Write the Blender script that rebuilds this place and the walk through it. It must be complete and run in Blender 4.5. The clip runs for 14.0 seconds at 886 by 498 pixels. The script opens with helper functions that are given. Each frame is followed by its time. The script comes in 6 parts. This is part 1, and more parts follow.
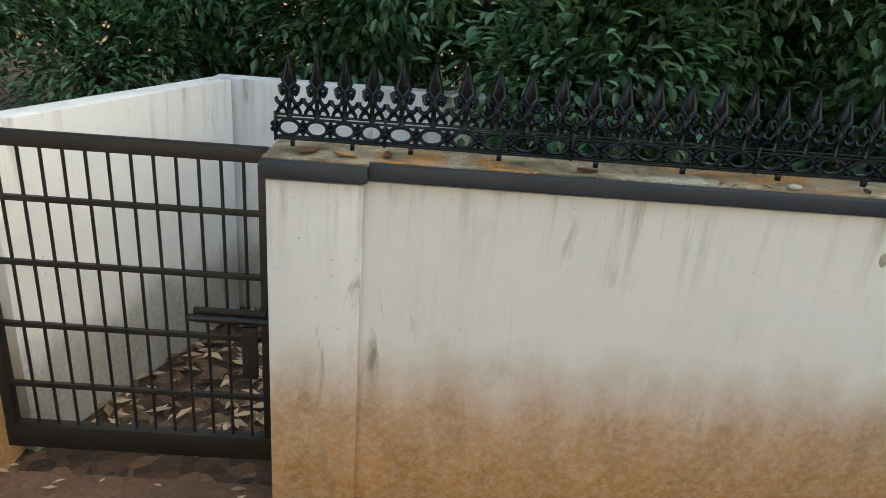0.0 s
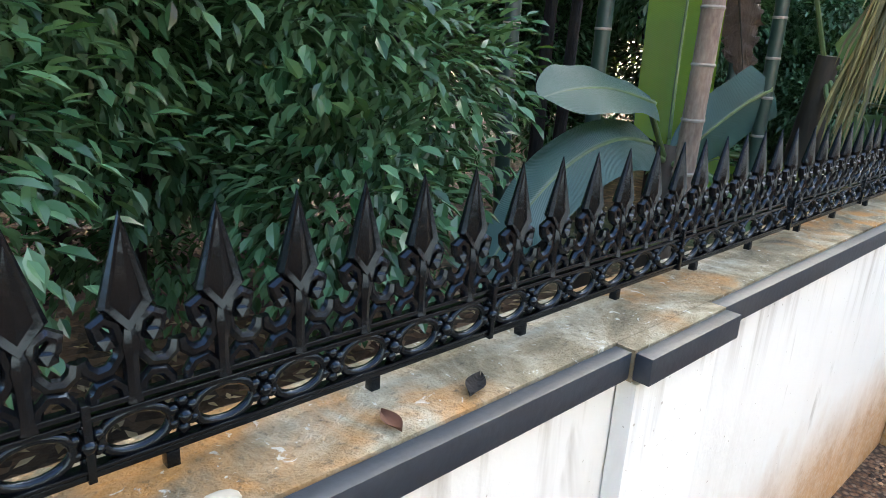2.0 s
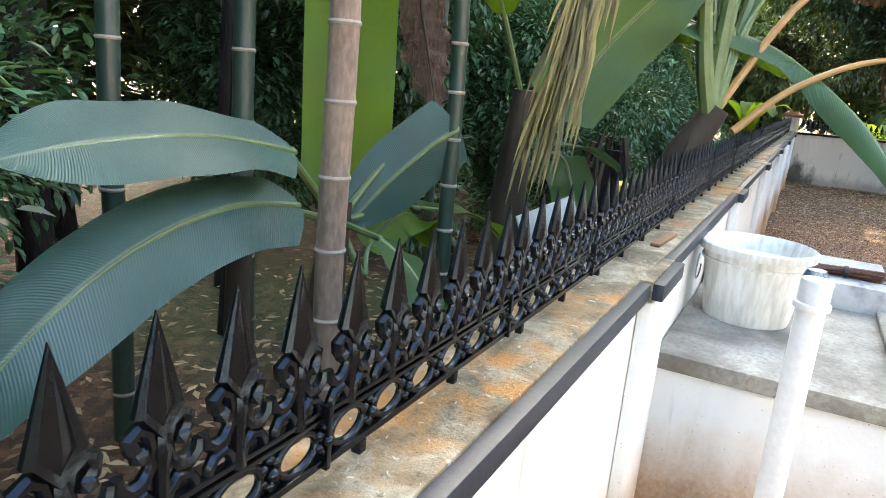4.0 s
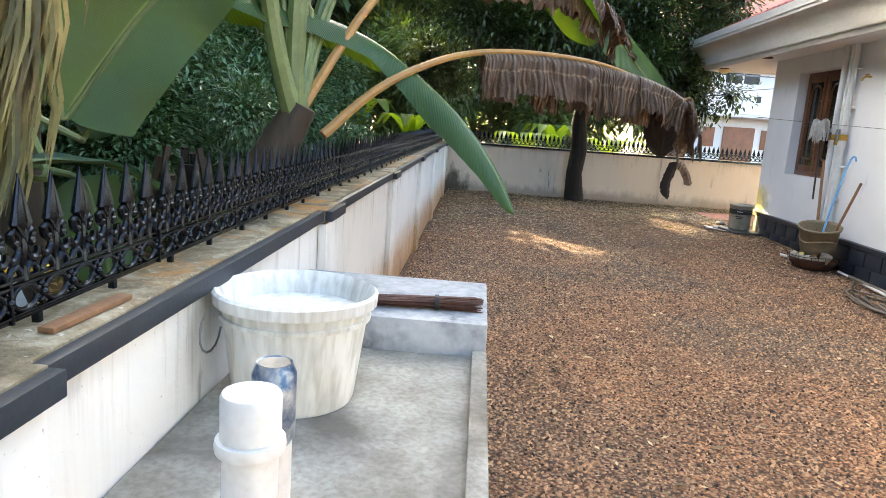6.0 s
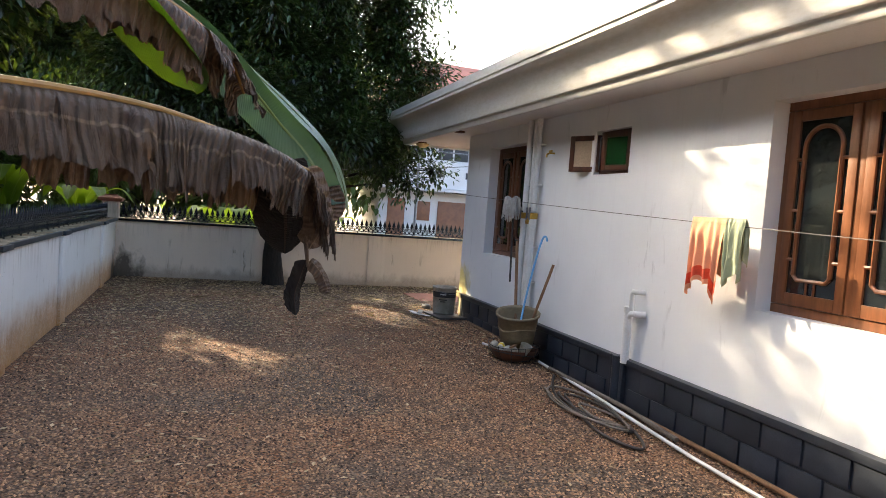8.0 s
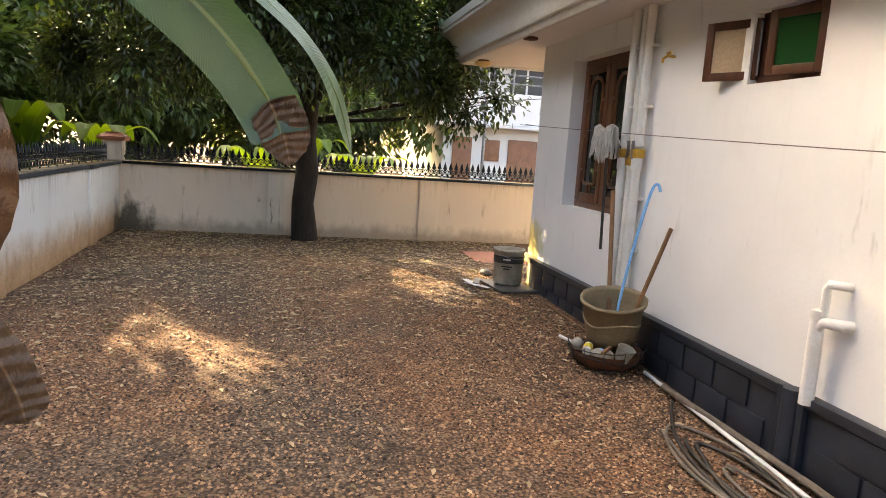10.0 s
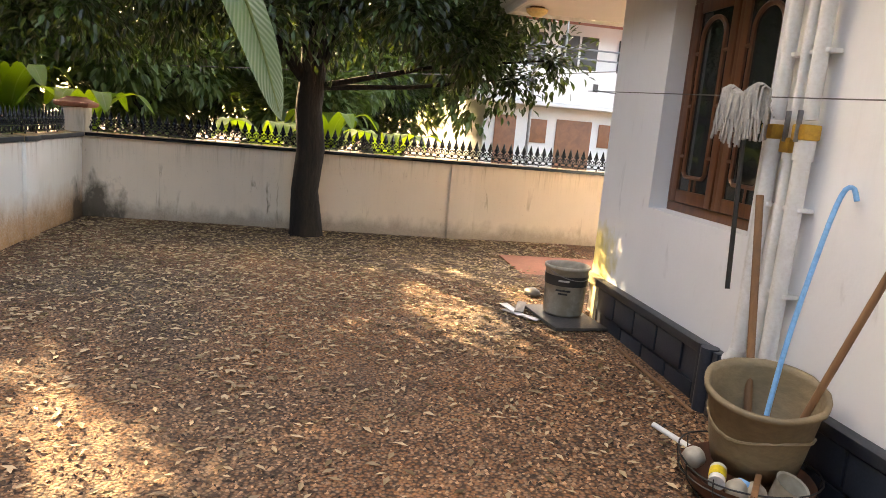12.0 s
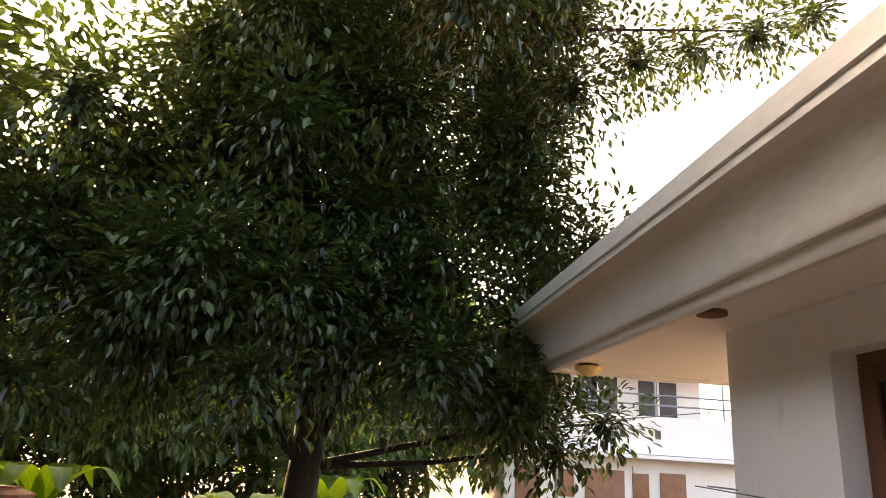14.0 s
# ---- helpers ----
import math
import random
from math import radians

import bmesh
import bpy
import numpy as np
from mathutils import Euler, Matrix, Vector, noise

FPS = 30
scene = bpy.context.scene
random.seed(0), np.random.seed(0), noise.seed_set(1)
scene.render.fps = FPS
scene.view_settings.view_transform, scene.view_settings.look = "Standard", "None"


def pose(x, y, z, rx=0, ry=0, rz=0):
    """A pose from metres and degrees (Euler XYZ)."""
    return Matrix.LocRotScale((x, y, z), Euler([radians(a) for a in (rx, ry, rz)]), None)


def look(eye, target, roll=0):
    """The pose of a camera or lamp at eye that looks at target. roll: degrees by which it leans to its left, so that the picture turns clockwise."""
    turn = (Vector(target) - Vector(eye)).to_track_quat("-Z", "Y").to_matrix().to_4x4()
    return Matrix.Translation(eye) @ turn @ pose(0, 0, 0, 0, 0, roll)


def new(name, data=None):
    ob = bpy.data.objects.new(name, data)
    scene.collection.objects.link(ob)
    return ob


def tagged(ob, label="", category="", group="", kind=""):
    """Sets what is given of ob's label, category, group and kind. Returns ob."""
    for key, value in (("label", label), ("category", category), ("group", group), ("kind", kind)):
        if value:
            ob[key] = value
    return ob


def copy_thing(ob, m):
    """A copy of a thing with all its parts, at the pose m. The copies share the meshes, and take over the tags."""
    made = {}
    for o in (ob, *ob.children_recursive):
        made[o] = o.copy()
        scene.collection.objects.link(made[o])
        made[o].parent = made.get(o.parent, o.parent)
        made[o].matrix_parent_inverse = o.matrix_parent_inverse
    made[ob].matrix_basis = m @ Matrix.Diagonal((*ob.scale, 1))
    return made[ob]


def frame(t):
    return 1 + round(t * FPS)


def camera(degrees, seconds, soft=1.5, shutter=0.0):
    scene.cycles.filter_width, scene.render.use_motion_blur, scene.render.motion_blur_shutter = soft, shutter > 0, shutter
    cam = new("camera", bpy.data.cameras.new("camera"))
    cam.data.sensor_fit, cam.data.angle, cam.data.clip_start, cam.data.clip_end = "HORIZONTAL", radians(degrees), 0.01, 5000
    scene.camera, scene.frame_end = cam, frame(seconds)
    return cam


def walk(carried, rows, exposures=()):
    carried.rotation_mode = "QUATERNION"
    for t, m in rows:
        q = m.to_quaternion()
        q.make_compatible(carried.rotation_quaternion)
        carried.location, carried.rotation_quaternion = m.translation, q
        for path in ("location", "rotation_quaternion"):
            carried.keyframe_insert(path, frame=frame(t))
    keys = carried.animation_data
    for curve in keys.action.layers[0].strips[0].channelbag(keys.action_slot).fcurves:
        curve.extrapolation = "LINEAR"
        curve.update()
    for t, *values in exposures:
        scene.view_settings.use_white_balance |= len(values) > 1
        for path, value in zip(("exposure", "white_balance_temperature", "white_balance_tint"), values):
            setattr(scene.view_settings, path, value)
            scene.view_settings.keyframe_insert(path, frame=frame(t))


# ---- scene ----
cam = camera(65.8, 14.0, 0.9)
PATH = [
    (0, (0.103, -0.475, 1.541), (0.155, 1.388, 0.813), 4.5),
    (0.5, (0.209, -0.035, 1.486), (0.452, 1.818, 0.775), 4.3),
    (1, (0.437, 0.351, 1.453), (0.936, 2.155, 0.75), 4.0),
    (1.5, (0.653, 0.669, 1.439), (1.581, 2.335, 0.837), 3.4),
    (2, (0.909, 0.881, 1.502), (2.23, 2.256, 0.899), 3.5),
    (2.5, (1.173, 0.918, 1.517), (2.774, 1.958, 0.923), 4.6),
    (5, (2.717, 1.129, 1.55), (4.519, 1.889, 1.127), 4.3),
    (5.5, (2.973, 1.002, 1.488), (4.872, 1.48, 1.078), 3.7),
    (6, (3.25, 0.714, 1.475), (5.213, 0.8, 1.106), 4.1),
    (6.5, (3.635, 0.51, 1.487), (5.583, 0.15, 1.213), 4.6),
    (7, (3.967, 0.225, 1.56), (5.86, -0.396, 1.387), 4.9),
    (7.5, (4.32, -0.011, 1.586), (6.199, -0.685, 1.463), 4.7),
    (8, (4.804, -0.186, 1.569), (6.696, -0.825, 1.463), 4.3),
    (8.5, (5.313, -0.356, 1.568), (7.232, -0.903, 1.422), 4.0),
    (9, (5.872, -0.581, 1.582), (7.797, -1.089, 1.386), 3.6),
    (11.5, (8.527, -1.433, 1.484), (10.452, -1.805, 1.089), 5.1),
    (12, (9.01, -1.524, 1.5), (10.95, -1.855, 1.145), 5.0),
    (12.5, (9.525, -1.695, 1.545), (11.494, -1.967, 1.326), 4.5),
    (13, (9.916, -1.64, 1.675), (11.901, -1.879, 1.727), 3.9),
    (13.5, (10.187, -1.48, 1.814), (12.141, -1.739, 2.15), 2.6),
    (14, (10.595, -1.556, 1.896), (12.49, -1.79, 2.493), 3.5),
]
EXPOSURES = [(0.0, 2.45, 7100, -3), (1.0, 2.9, 6500, -1), (2.0, 3.6, 6500, 1), (2.7, 3.85, 6500, 2), (5.0, 4.15, 7500, 3), (6.0, 3.75, 7300, 3), (6.5, 3.5, 6800, 4), (7.5, 2.8, 6600, 6), (9.0, 3.2, 8200, 9), (11.5, 3.7, 9400, 12), (13.0, 3.65, 9600, 12), (14.0, 3.4, 9600, 14)]
walk(cam, [(t, look(eye, target, roll)) for t, eye, target, roll in PATH], EXPOSURES)

# ---- world, sun, exposure ----
SUN_AZ, SUN_EL = radians(29), radians(26)      # from +x towards +y
world = bpy.data.worlds.new("sky")
scene.world = world
world.use_nodes = True
wn = world.node_tree
sky = wn.nodes.new("ShaderNodeTexSky")
sky.sky_type, sky.sun_disc = "NISHITA", False
sky.sun_elevation, sky.sun_rotation = SUN_EL, radians(90) - SUN_AZ
sky.air_density, sky.dust_density, sky.ozone_density = 0.7, 5.0, 0.6
wn.links.new(sky.outputs[0], wn.nodes["Background"].inputs[0])
wn.nodes["Background"].inputs[1].default_value = 0.15
sun_data = bpy.data.lights.new("sun", "SUN")
sun_data.energy, sun_data.angle, sun_data.color = 2.8, radians(0.6), (1.0, 0.84, 0.62)
sun = new("sun", sun_data)
sun.matrix_world = look((40 * math.cos(SUN_AZ), 40 * math.sin(SUN_AZ), 40 * math.tan(SUN_EL)), (0, 0, 0))


# ---- materials ----
def material(name, rough=0.7, metal=0.0):
    m = bpy.data.materials.new(name)
    m.use_nodes = True
    b = m.node_tree.nodes["Principled BSDF"]
    b.inputs["Roughness"].default_value = rough
    b.inputs["Metallic"].default_value = metal
    return m, m.node_tree, b


def noise_node(t, scale, detail=4.0, dist=0.0, stretch=(1, 1, 1), rough=0.55):
    g = t.nodes.new("ShaderNodeNewGeometry")
    mp = t.nodes.new("ShaderNodeMapping")
    mp.inputs["Scale"].default_value = stretch
    n = t.nodes.new("ShaderNodeTexNoise")
    n.inputs["Scale"].default_value = scale
    n.inputs["Detail"].default_value = detail
    n.inputs["Distortion"].default_value = dist
    n.inputs["Roughness"].default_value = rough
    t.links.new(g.outputs["Position"], mp.inputs[0])
    t.links.new(mp.outputs[0], n.inputs["Vector"])
    return n.outputs["Fac"]


def ramp(t, fac, stops):
    r = t.nodes.new("ShaderNodeValToRGB")
    while len(r.color_ramp.elements) < len(stops):
        r.color_ramp.elements.new(0.5)
    for e, (p, c) in zip(r.color_ramp.elements, stops):
        e.position = p
        e.color = (*c, 1) if len(c) == 3 else (c[0], c[0], c[0], 1)
    t.links.new(fac, r.inputs[0])
    return r.outputs[0]


def mix(t, fac, a, b, blend="MIX"):
    m = t.nodes.new("ShaderNodeMix")
    m.data_type, m.blend_type = "RGBA", blend
    for sock, v in ((m.inputs[0], fac), (m.inputs[6], a), (m.inputs[7], b)):
        if hasattr(v, "links"):
            t.links.new(v, sock)
        elif isinstance(v, tuple):
            sock.default_value = (*v, 1)
        else:
            sock.default_value = v
    return m.outputs[2]


def calc(t, op, a, b=0.0, clamp=False):
    m = t.nodes.new("ShaderNodeMath")
    m.operation, m.use_clamp = op, clamp
    for sock, v in zip(m.inputs, (a, b)):
        if hasattr(v, "links"):
            t.links.new(v, sock)
        else:
            sock.default_value = v
    return m.outputs[0]


def axis(t, k):
    g = t.nodes.new("ShaderNodeNewGeometry")
    s = t.nodes.new("ShaderNodeSeparateXYZ")
    t.links.new(g.outputs["Position"], s.inputs[0])
    return s.outputs[k]


def bump(t, b, height, strength=0.3, dist=0.01):
    n = t.nodes.new("ShaderNodeBump")
    n.inputs["Strength"].default_value = strength
    n.inputs["Distance"].default_value = dist
    t.links.new(height, n.inputs["Height"])
    t.links.new(n.outputs[0], b.inputs["Normal"])


def two_tone(name, c1, c2, scale=8.0, rough=0.7, metal=0.0, fine=60.0, strength=0.25, dist=0.004, stretch=(1, 1, 1), c3=None, vary=0.0):
    """Two colours mottled by coarse noise, broken up by fine grain, with relief."""
    m, t, b = material(name, rough, metal)
    col = ramp(t, noise_node(t, scale, 5, 0.4, stretch), [(0.36, c1), (0.64, c2)])
    grain = noise_node(t, fine, 4, 0, stretch)
    col = mix(t, ramp(t, grain, [(0.4, (0,)), (0.75, (0.55,))]), col, c3 or tuple(0.6 * x for x in c1))
    if vary:
        o = t.nodes.new("ShaderNodeObjectInfo")
        h = t.nodes.new("ShaderNodeHueSaturation")
        t.links.new(col, h.inputs["Color"])
        t.links.new(calc(t, "ADD", calc(t, "MULTIPLY", o.outputs["Random"], vary), 1 - vary / 2), h.inputs["Value"])
        col = h.outputs[0]
    t.links.new(col, b.inputs["Base Color"])
    bump(t, b, grain, strength, dist)
    return m


def wall_paint(name, base, stain, low, amount, streak=(0.20, 0.17, 0.12), corner_patch=((17.7, 1.38, 0.0), 0.75, (0.035, 0.028, 0.018))):
    """Old wall paint: mud splash and dampness with a ragged upper edge, a coloured corner patch, run-off streaks below
    the coping, fine relief.
    """
    m, t, b = material(name, 0.75)
    big = noise_node(t, 1.1, 6, 0.3)
    col = ramp(t, big, [(0.35, base), (0.7, tuple(0.92 * x for x in base))])
    run = noise_node(t, 16.0, 4, 0.1, (1, 1, 0.07), 0.7)
    patch = noise_node(t, 2.2, 4, 0.0)
    high = ramp(t, axis(t, 2), [(0.72, (0.12,)), (0.99, (1,))])
    fac = calc(t, "MULTIPLY", ramp(t, run, [(0.50, (0,)), (0.74, (0.85,))]), calc(t, "MULTIPLY", high, ramp(t, patch, [(0.38, (0.15,)), (0.58, (1,))])))
    col = mix(t, fac, col, streak)
    blot = noise_node(t, 6, 7, 0.2, (1, 1, 0.6), 0.65)
    edge = calc(t, "ADD", axis(t, 2), calc(t, "MULTIPLY", calc(t, "SUBTRACT", blot, 0.5), -0.35))
    mud = ramp(t, calc(t, "DIVIDE", edge, low), [(0.0, (1,)), (0.45, (0.85,)), (0.75, (0.35,)), (1.0, (0,))])
    fine = noise_node(t, 55, 5, 0.0, (1, 1, 1), 0.7)
    mud = calc(t, "MULTIPLY", mud, ramp(t, fine, [(0.3, (0.7,)), (0.6, (1,))]))
    col = mix(t, calc(t, "MULTIPLY", mud, amount), col, ramp(t, blot, [(0.3, stain), (0.75, tuple(0.6 * x for x in stain))]))
    # patch of a given colour round one point, fading outwards with a ragged edge
    g = t.nodes.new("ShaderNodeNewGeometry")
    vd = t.nodes.new("ShaderNodeVectorMath")
    vd.operation = "DISTANCE"
    vd.inputs[1].default_value = corner_patch[0]
    t.links.new(g.outputs["Position"], vd.inputs[0])
    far = calc(t, "ADD", calc(t, "DIVIDE", vd.outputs["Value"], corner_patch[1]), calc(t, "MULTIPLY", calc(t, "SUBTRACT", blot, 0.5), 1.6))
    col = mix(t, ramp(t, far, [(0.35, (0.9,)), (0.8, (0,))]), col, corner_patch[2])
    smear = calc(t, "MULTIPLY", ramp(t, noise_node(t, 9, 5, 0.6, (1, 1, 0.22), 0.6), [(0.60, (0,)), (0.70, (0.8,))]), ramp(t, noise_node(t, 1.3, 3), [(0.50, (0,)), (0.60, (1,))]))
    col = mix(t, smear, col, tuple(0.75 * x for x in streak))
    specks = noise_node(t, 95, 2, 0.0, (1, 1, 1), 0.4)
    col = mix(t, ramp(t, specks, [(0.72, (0,)), (0.76, (0.6,))]), col, streak)
    t.links.new(col, b.inputs["Base Color"])
    bump(t, b, noise_node(t, 45, 5), 0.22, 0.006)
    return m


def leaf_material(name, dark, light, gloss=0.35, glow=0.35, spread=1.0):
    """Leaves: colour by leaf, waxy gloss, light through the blade."""
    m, t, b = material(name, gloss)
    g = t.nodes.new("ShaderNodeNewGeometry")
    col = ramp(t, g.outputs["Random Per Island"], [(0.1, dark), (0.85, light)])
    t.links.new(col, b.inputs["Base Color"])
    tr = t.nodes.new("ShaderNodeBsdfTranslucent")
    t.links.new(mix(t, 0.5, col, (0.28, 0.42, 0.04)), tr.inputs[0])
    mx = t.nodes.new("ShaderNodeMixShader")
    mx.inputs[0].default_value = glow
    t.links.new(b.outputs[0], mx.inputs[1])
    t.links.new(tr.outputs[0], mx.inputs[2])
    t.links.new(mx.outputs[0], t.nodes["Material Output"].inputs[0])
    return m


def blade_material(name, base, rib, through_col, glow, gloss=0.35, dry=None, veins=150.0, vein_depth=0.10):
    """Banana blade: cross veins by the blade's own length (uv), blotches, light through it."""
    m, t, b = material(name, gloss)
    uv = t.nodes.new("ShaderNodeTexCoord")
    s = t.nodes.new("ShaderNodeSeparateXYZ")
    t.links.new(uv.outputs["UV"], s.inputs[0])
    skew = calc(t, "ADD", s.outputs[0], calc(t, "MULTIPLY", calc(t, "ABSOLUTE", calc(t, "SUBTRACT", s.outputs[1], 0.5)), -0.12))
    wave = calc(t, "SINE", calc(t, "ADD", calc(t, "MULTIPLY", skew, veins * 6.28), calc(t, "MULTIPLY", noise_node(t, 9, 3), 1.2)))
    blot = noise_node(t, 3.5, 5, 0.5)
    col = ramp(t, blot, [(0.3, base), (0.7, tuple(0.72 * x for x in base))])
    if dry:
        col = mix(t, ramp(t, noise_node(t, 2.2, 5, 1.0), [(0.6, (0,)), (0.68, (1,))]), col, dry)
    col = mix(t, ramp(t, calc(t, "ABSOLUTE", calc(t, "SUBTRACT", s.outputs[1], 0.5)), [(0.015, (1,)), (0.035, (0,))]), col, rib)
    col = mix(t, calc(t, "MULTIPLY", calc(t, "MAXIMUM", wave, 0.0), vein_depth), col, tuple(0.55 * x for x in base))
    t.links.new(col, b.inputs["Base Color"])
    if dry:
        crumple = calc(t, "MULTIPLY", noise_node(t, 13, 7, 1.4, (1, 1, 0.3), 0.66), 7.0)
        bump(t, b, calc(t, "ADD", wave, crumple), 0.9, 0.012)
    else:
        bump(t, b, wave, 0.28, 0.005)
    tr = t.nodes.new("ShaderNodeBsdfTranslucent")
    tr.inputs[0].default_value = (*through_col, 1)
    mx = t.nodes.new("ShaderNodeMixShader")
    mx.inputs[0].default_value = glow
    t.links.new(b.outputs[0], mx.inputs[1])
    t.links.new(tr.outputs[0], mx.inputs[2])
    t.links.new(mx.outputs[0], t.nodes["Material Output"].inputs[0])
    return m


def glass_material(name, tint, rough=0.03):
    """Dark window glass before an unlit room: a thin clear pane with mirror-like gloss."""
    m, t, b = material(name, rough)
    b.inputs["Base Color"].default_value = (*tint, 1)
    b.inputs["IOR"].default_value = 1.5
    b.inputs["Specular IOR Level"].default_value = 0.55
    b.inputs["Transmission Weight"].default_value = 0.35
    return m


def ground_material():
    m, t, b = material("gravel_earth", 0.9)
    big = noise_node(t, 0.45, 5, 0.5)
    mid = noise_node(t, 3.0, 5, 0.3)
    earth = ramp(t, mid, [(0.3, (0.19, 0.080, 0.034)), (0.7, (0.44, 0.195, 0.080))])
    grey = ramp(t, mid, [(0.3, (0.085, 0.056, 0.038)), (0.7, (0.22, 0.15, 0.10))])
    col = mix(t, ramp(t, big, [(0.4, (0,)), (0.6, (1,))]), grey, earth)
    v = t.nodes.new("ShaderNodeTexVoronoi")
    v.inputs["Scale"].default_value = 55
    g = t.nodes.new("ShaderNodeNewGeometry")
    t.links.new(g.outputs["Position"], v.inputs["Vector"])
    hue = t.nodes.new("ShaderNodeSeparateXYZ")
    t.links.new(v.outputs["Color"], hue.inputs[0])
    col = mix(t, calc(t, "MULTIPLY", calc(t, "POWER", hue.outputs[0], 3.0), 0.7), col, (0.34, 0.24, 0.16))
    col = mix(t, ramp(t, v.outputs["Distance"], [(0.3, (0,)), (0.7, (0.85,))]), col, (0.025, 0.014, 0.009))
    t.links.new(col, b.inputs["Base Color"])
    bump(t, b, calc(t, "SUBTRACT", noise_node(t, 120, 3), v.outputs["Distance"]), 0.9, 0.012)
    return m


def coping_material():
    """Old cement: pale crust, dark algae, orange lichen in patches, cracks and grit."""
    m, t, b = material("weathered_cement", 0.9)
    blot = noise_node(t, 5.5, 7, 0.6, (1, 1, 1), 0.68)
    col = ramp(t, blot, [(0.32, (0.075, 0.056, 0.030)), (0.49, (0.24, 0.195, 0.12)), (0.60, (0.40, 0.345, 0.245)), (0.74, (0.58, 0.53, 0.42))])
    rust = calc(t, "MULTIPLY", ramp(t, noise_node(t, 1.7, 5, 0.5), [(0.50, (0,)), (0.62, (1,))]), ramp(t, noise_node(t, 8, 5, 0.8), [(0.42, (0,)), (0.60, (0.85,))]))
    col = mix(t, rust, col, (0.50, 0.22, 0.045))
    fine = noise_node(t, 70, 5, 0.0, (1, 1, 1), 0.7)
    col = mix(t, ramp(t, fine, [(0.56, (0,)), (0.72, (0.75,))]), col, (0.06, 0.045, 0.028))
    col = mix(t, ramp(t, noise_node(t, 38, 4, 1.5), [(0.64, (0,)), (0.70, (0.6,))]), col, (0.72, 0.70, 0.62))
    t.links.new(col, b.inputs["Base Color"])
    bump(t, b, calc(t, "ADD", fine, blot), 1.0, 0.010)
    return m


def forest_material():
    m, t, b = material("forest_floor", 0.95)
    v = t.nodes.new("ShaderNodeTexVoronoi")
    v.inputs["Scale"].default_value = 16
    g = t.nodes.new("ShaderNodeNewGeometry")
    t.links.new(g.outputs["Position"], v.inputs["Vector"])
    hue = t.nodes.new("ShaderNodeSeparateXYZ")
    t.links.new(v.outputs["Color"], hue.inputs[0])
    col = ramp(t, hue.outputs[0], [(0.1, (0.035, 0.020, 0.013)), (0.6, (0.085, 0.046, 0.027)), (0.95, (0.17, 0.10, 0.06))])
    col = mix(t, ramp(t, noise_node(t, 0.35, 4), [(0.5, (0,)), (0.62, (0.6,))]), col, (0.05, 0.09, 0.02))
    t.links.new(col, b.inputs["Base Color"])
    bump(t, b, noise_node(t, 30, 5), 0.8, 0.03)
    return m


M = {}
M["ground"] = ground_material()
M["forest"] = forest_material()
M["earth"] = two_tone("trodden_red_earth", (0.20, 0.105, 0.058), (0.11, 0.062, 0.038), 3.0, 0.95, 0, 45, 0.9, 0.012, c3=(0.05, 0.03, 0.02))
M["stone"] = leaf_material("gravel_stones", (0.028, 0.017, 0.011), (0.52, 0.31, 0.175), 0.85, 0.0)
M["litter"] = leaf_material("dry_leaves", (0.10, 0.052, 0.028), (0.60, 0.44, 0.28), 0.7, 0.15)
M["wall"] = wall_paint("boundary_wall_paint", (0.74, 0.74, 0.72), (0.50, 0.25, 0.07), 0.52, 1.0)
M["wall_corner"] = wall_paint("corner_wall_paint", (0.72, 0.72, 0.70), (0.16, 0.15, 0.10), 0.26, 0.7)
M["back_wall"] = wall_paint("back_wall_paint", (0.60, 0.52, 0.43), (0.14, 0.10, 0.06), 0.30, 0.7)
# yellow at the far corner: warm sunlight and stain both put into the paint
M["house"] = wall_paint("white_house_paint", (0.80, 0.81, 0.82), (0.7, 0.7, 0.7), 0.3, 0.1, (0.74, 0.74, 0.75), ((14.15, -3.66, 0.5), 0.5, (0.58, 0.50, 0.16)))
M["soffit"] = two_tone("soffit_paint", (0.76, 0.74, 0.72), (0.72, 0.70, 0.68), 1.5, 0.6, 0, 60, 0.1, 0.003, c3=(0.68, 0.66, 0.64))
M["fascia"] = two_tone("eave_paint", (0.66, 0.65, 0.62), (0.56, 0.55, 0.52), 2.5, 0.45, 0, 40, 0.1, 0.003, (0.3, 1, 1), (0.5, 0.47, 0.4))
M["blue"] = two_tone("slate_blue_paint", (0.014, 0.022, 0.034), (0.022, 0.031, 0.044), 5, 0.5, 0, 70, 0.25, 0.003)
M["plinth"] = two_tone("plinth_paint", (0.016, 0.022, 0.033), (0.026, 0.034, 0.048), 4, 0.42, 0, 80, 0.2, 0.003, vary=0.5)
M["coping"] = coping_material()
M["tank"] = two_tone("tank_cement", (0.40, 0.38, 0.33), (0.15, 0.13, 0.105), 3.5, 0.9, 0, 60, 0.7, 0.006, c3=(0.12, 0.105, 0.08))
M["slab"] = two_tone("wet_cement_slab", (0.42, 0.43, 0.44), (0.16, 0.17, 0.18), 5.0, 0.7, 0, 30, 0.4, 0.005, c3=(0.55, 0.56, 0.58))
M["iron"] = two_tone("black_iron", (0.0035, 0.0037, 0.0042), (0.006, 0.006, 0.0065), 12, 0.18, 0.0, 120, 0.2, 0.002)
_iron = M["iron"].node_tree.nodes["Principled BSDF"]
_iron.inputs["Specular IOR Level"].default_value = 0.38
# blue tint in the gloss imitates cool skylight in the reflections
_iron.inputs["Specular Tint"].default_value = (0.55, 0.74, 1.0, 1)
M["gate"] = two_tone("gate_iron", (0.006, 0.006, 0.006), (0.016, 0.012, 0.009), 9, 0.5, 0.0, 90, 0.4, 0.002)
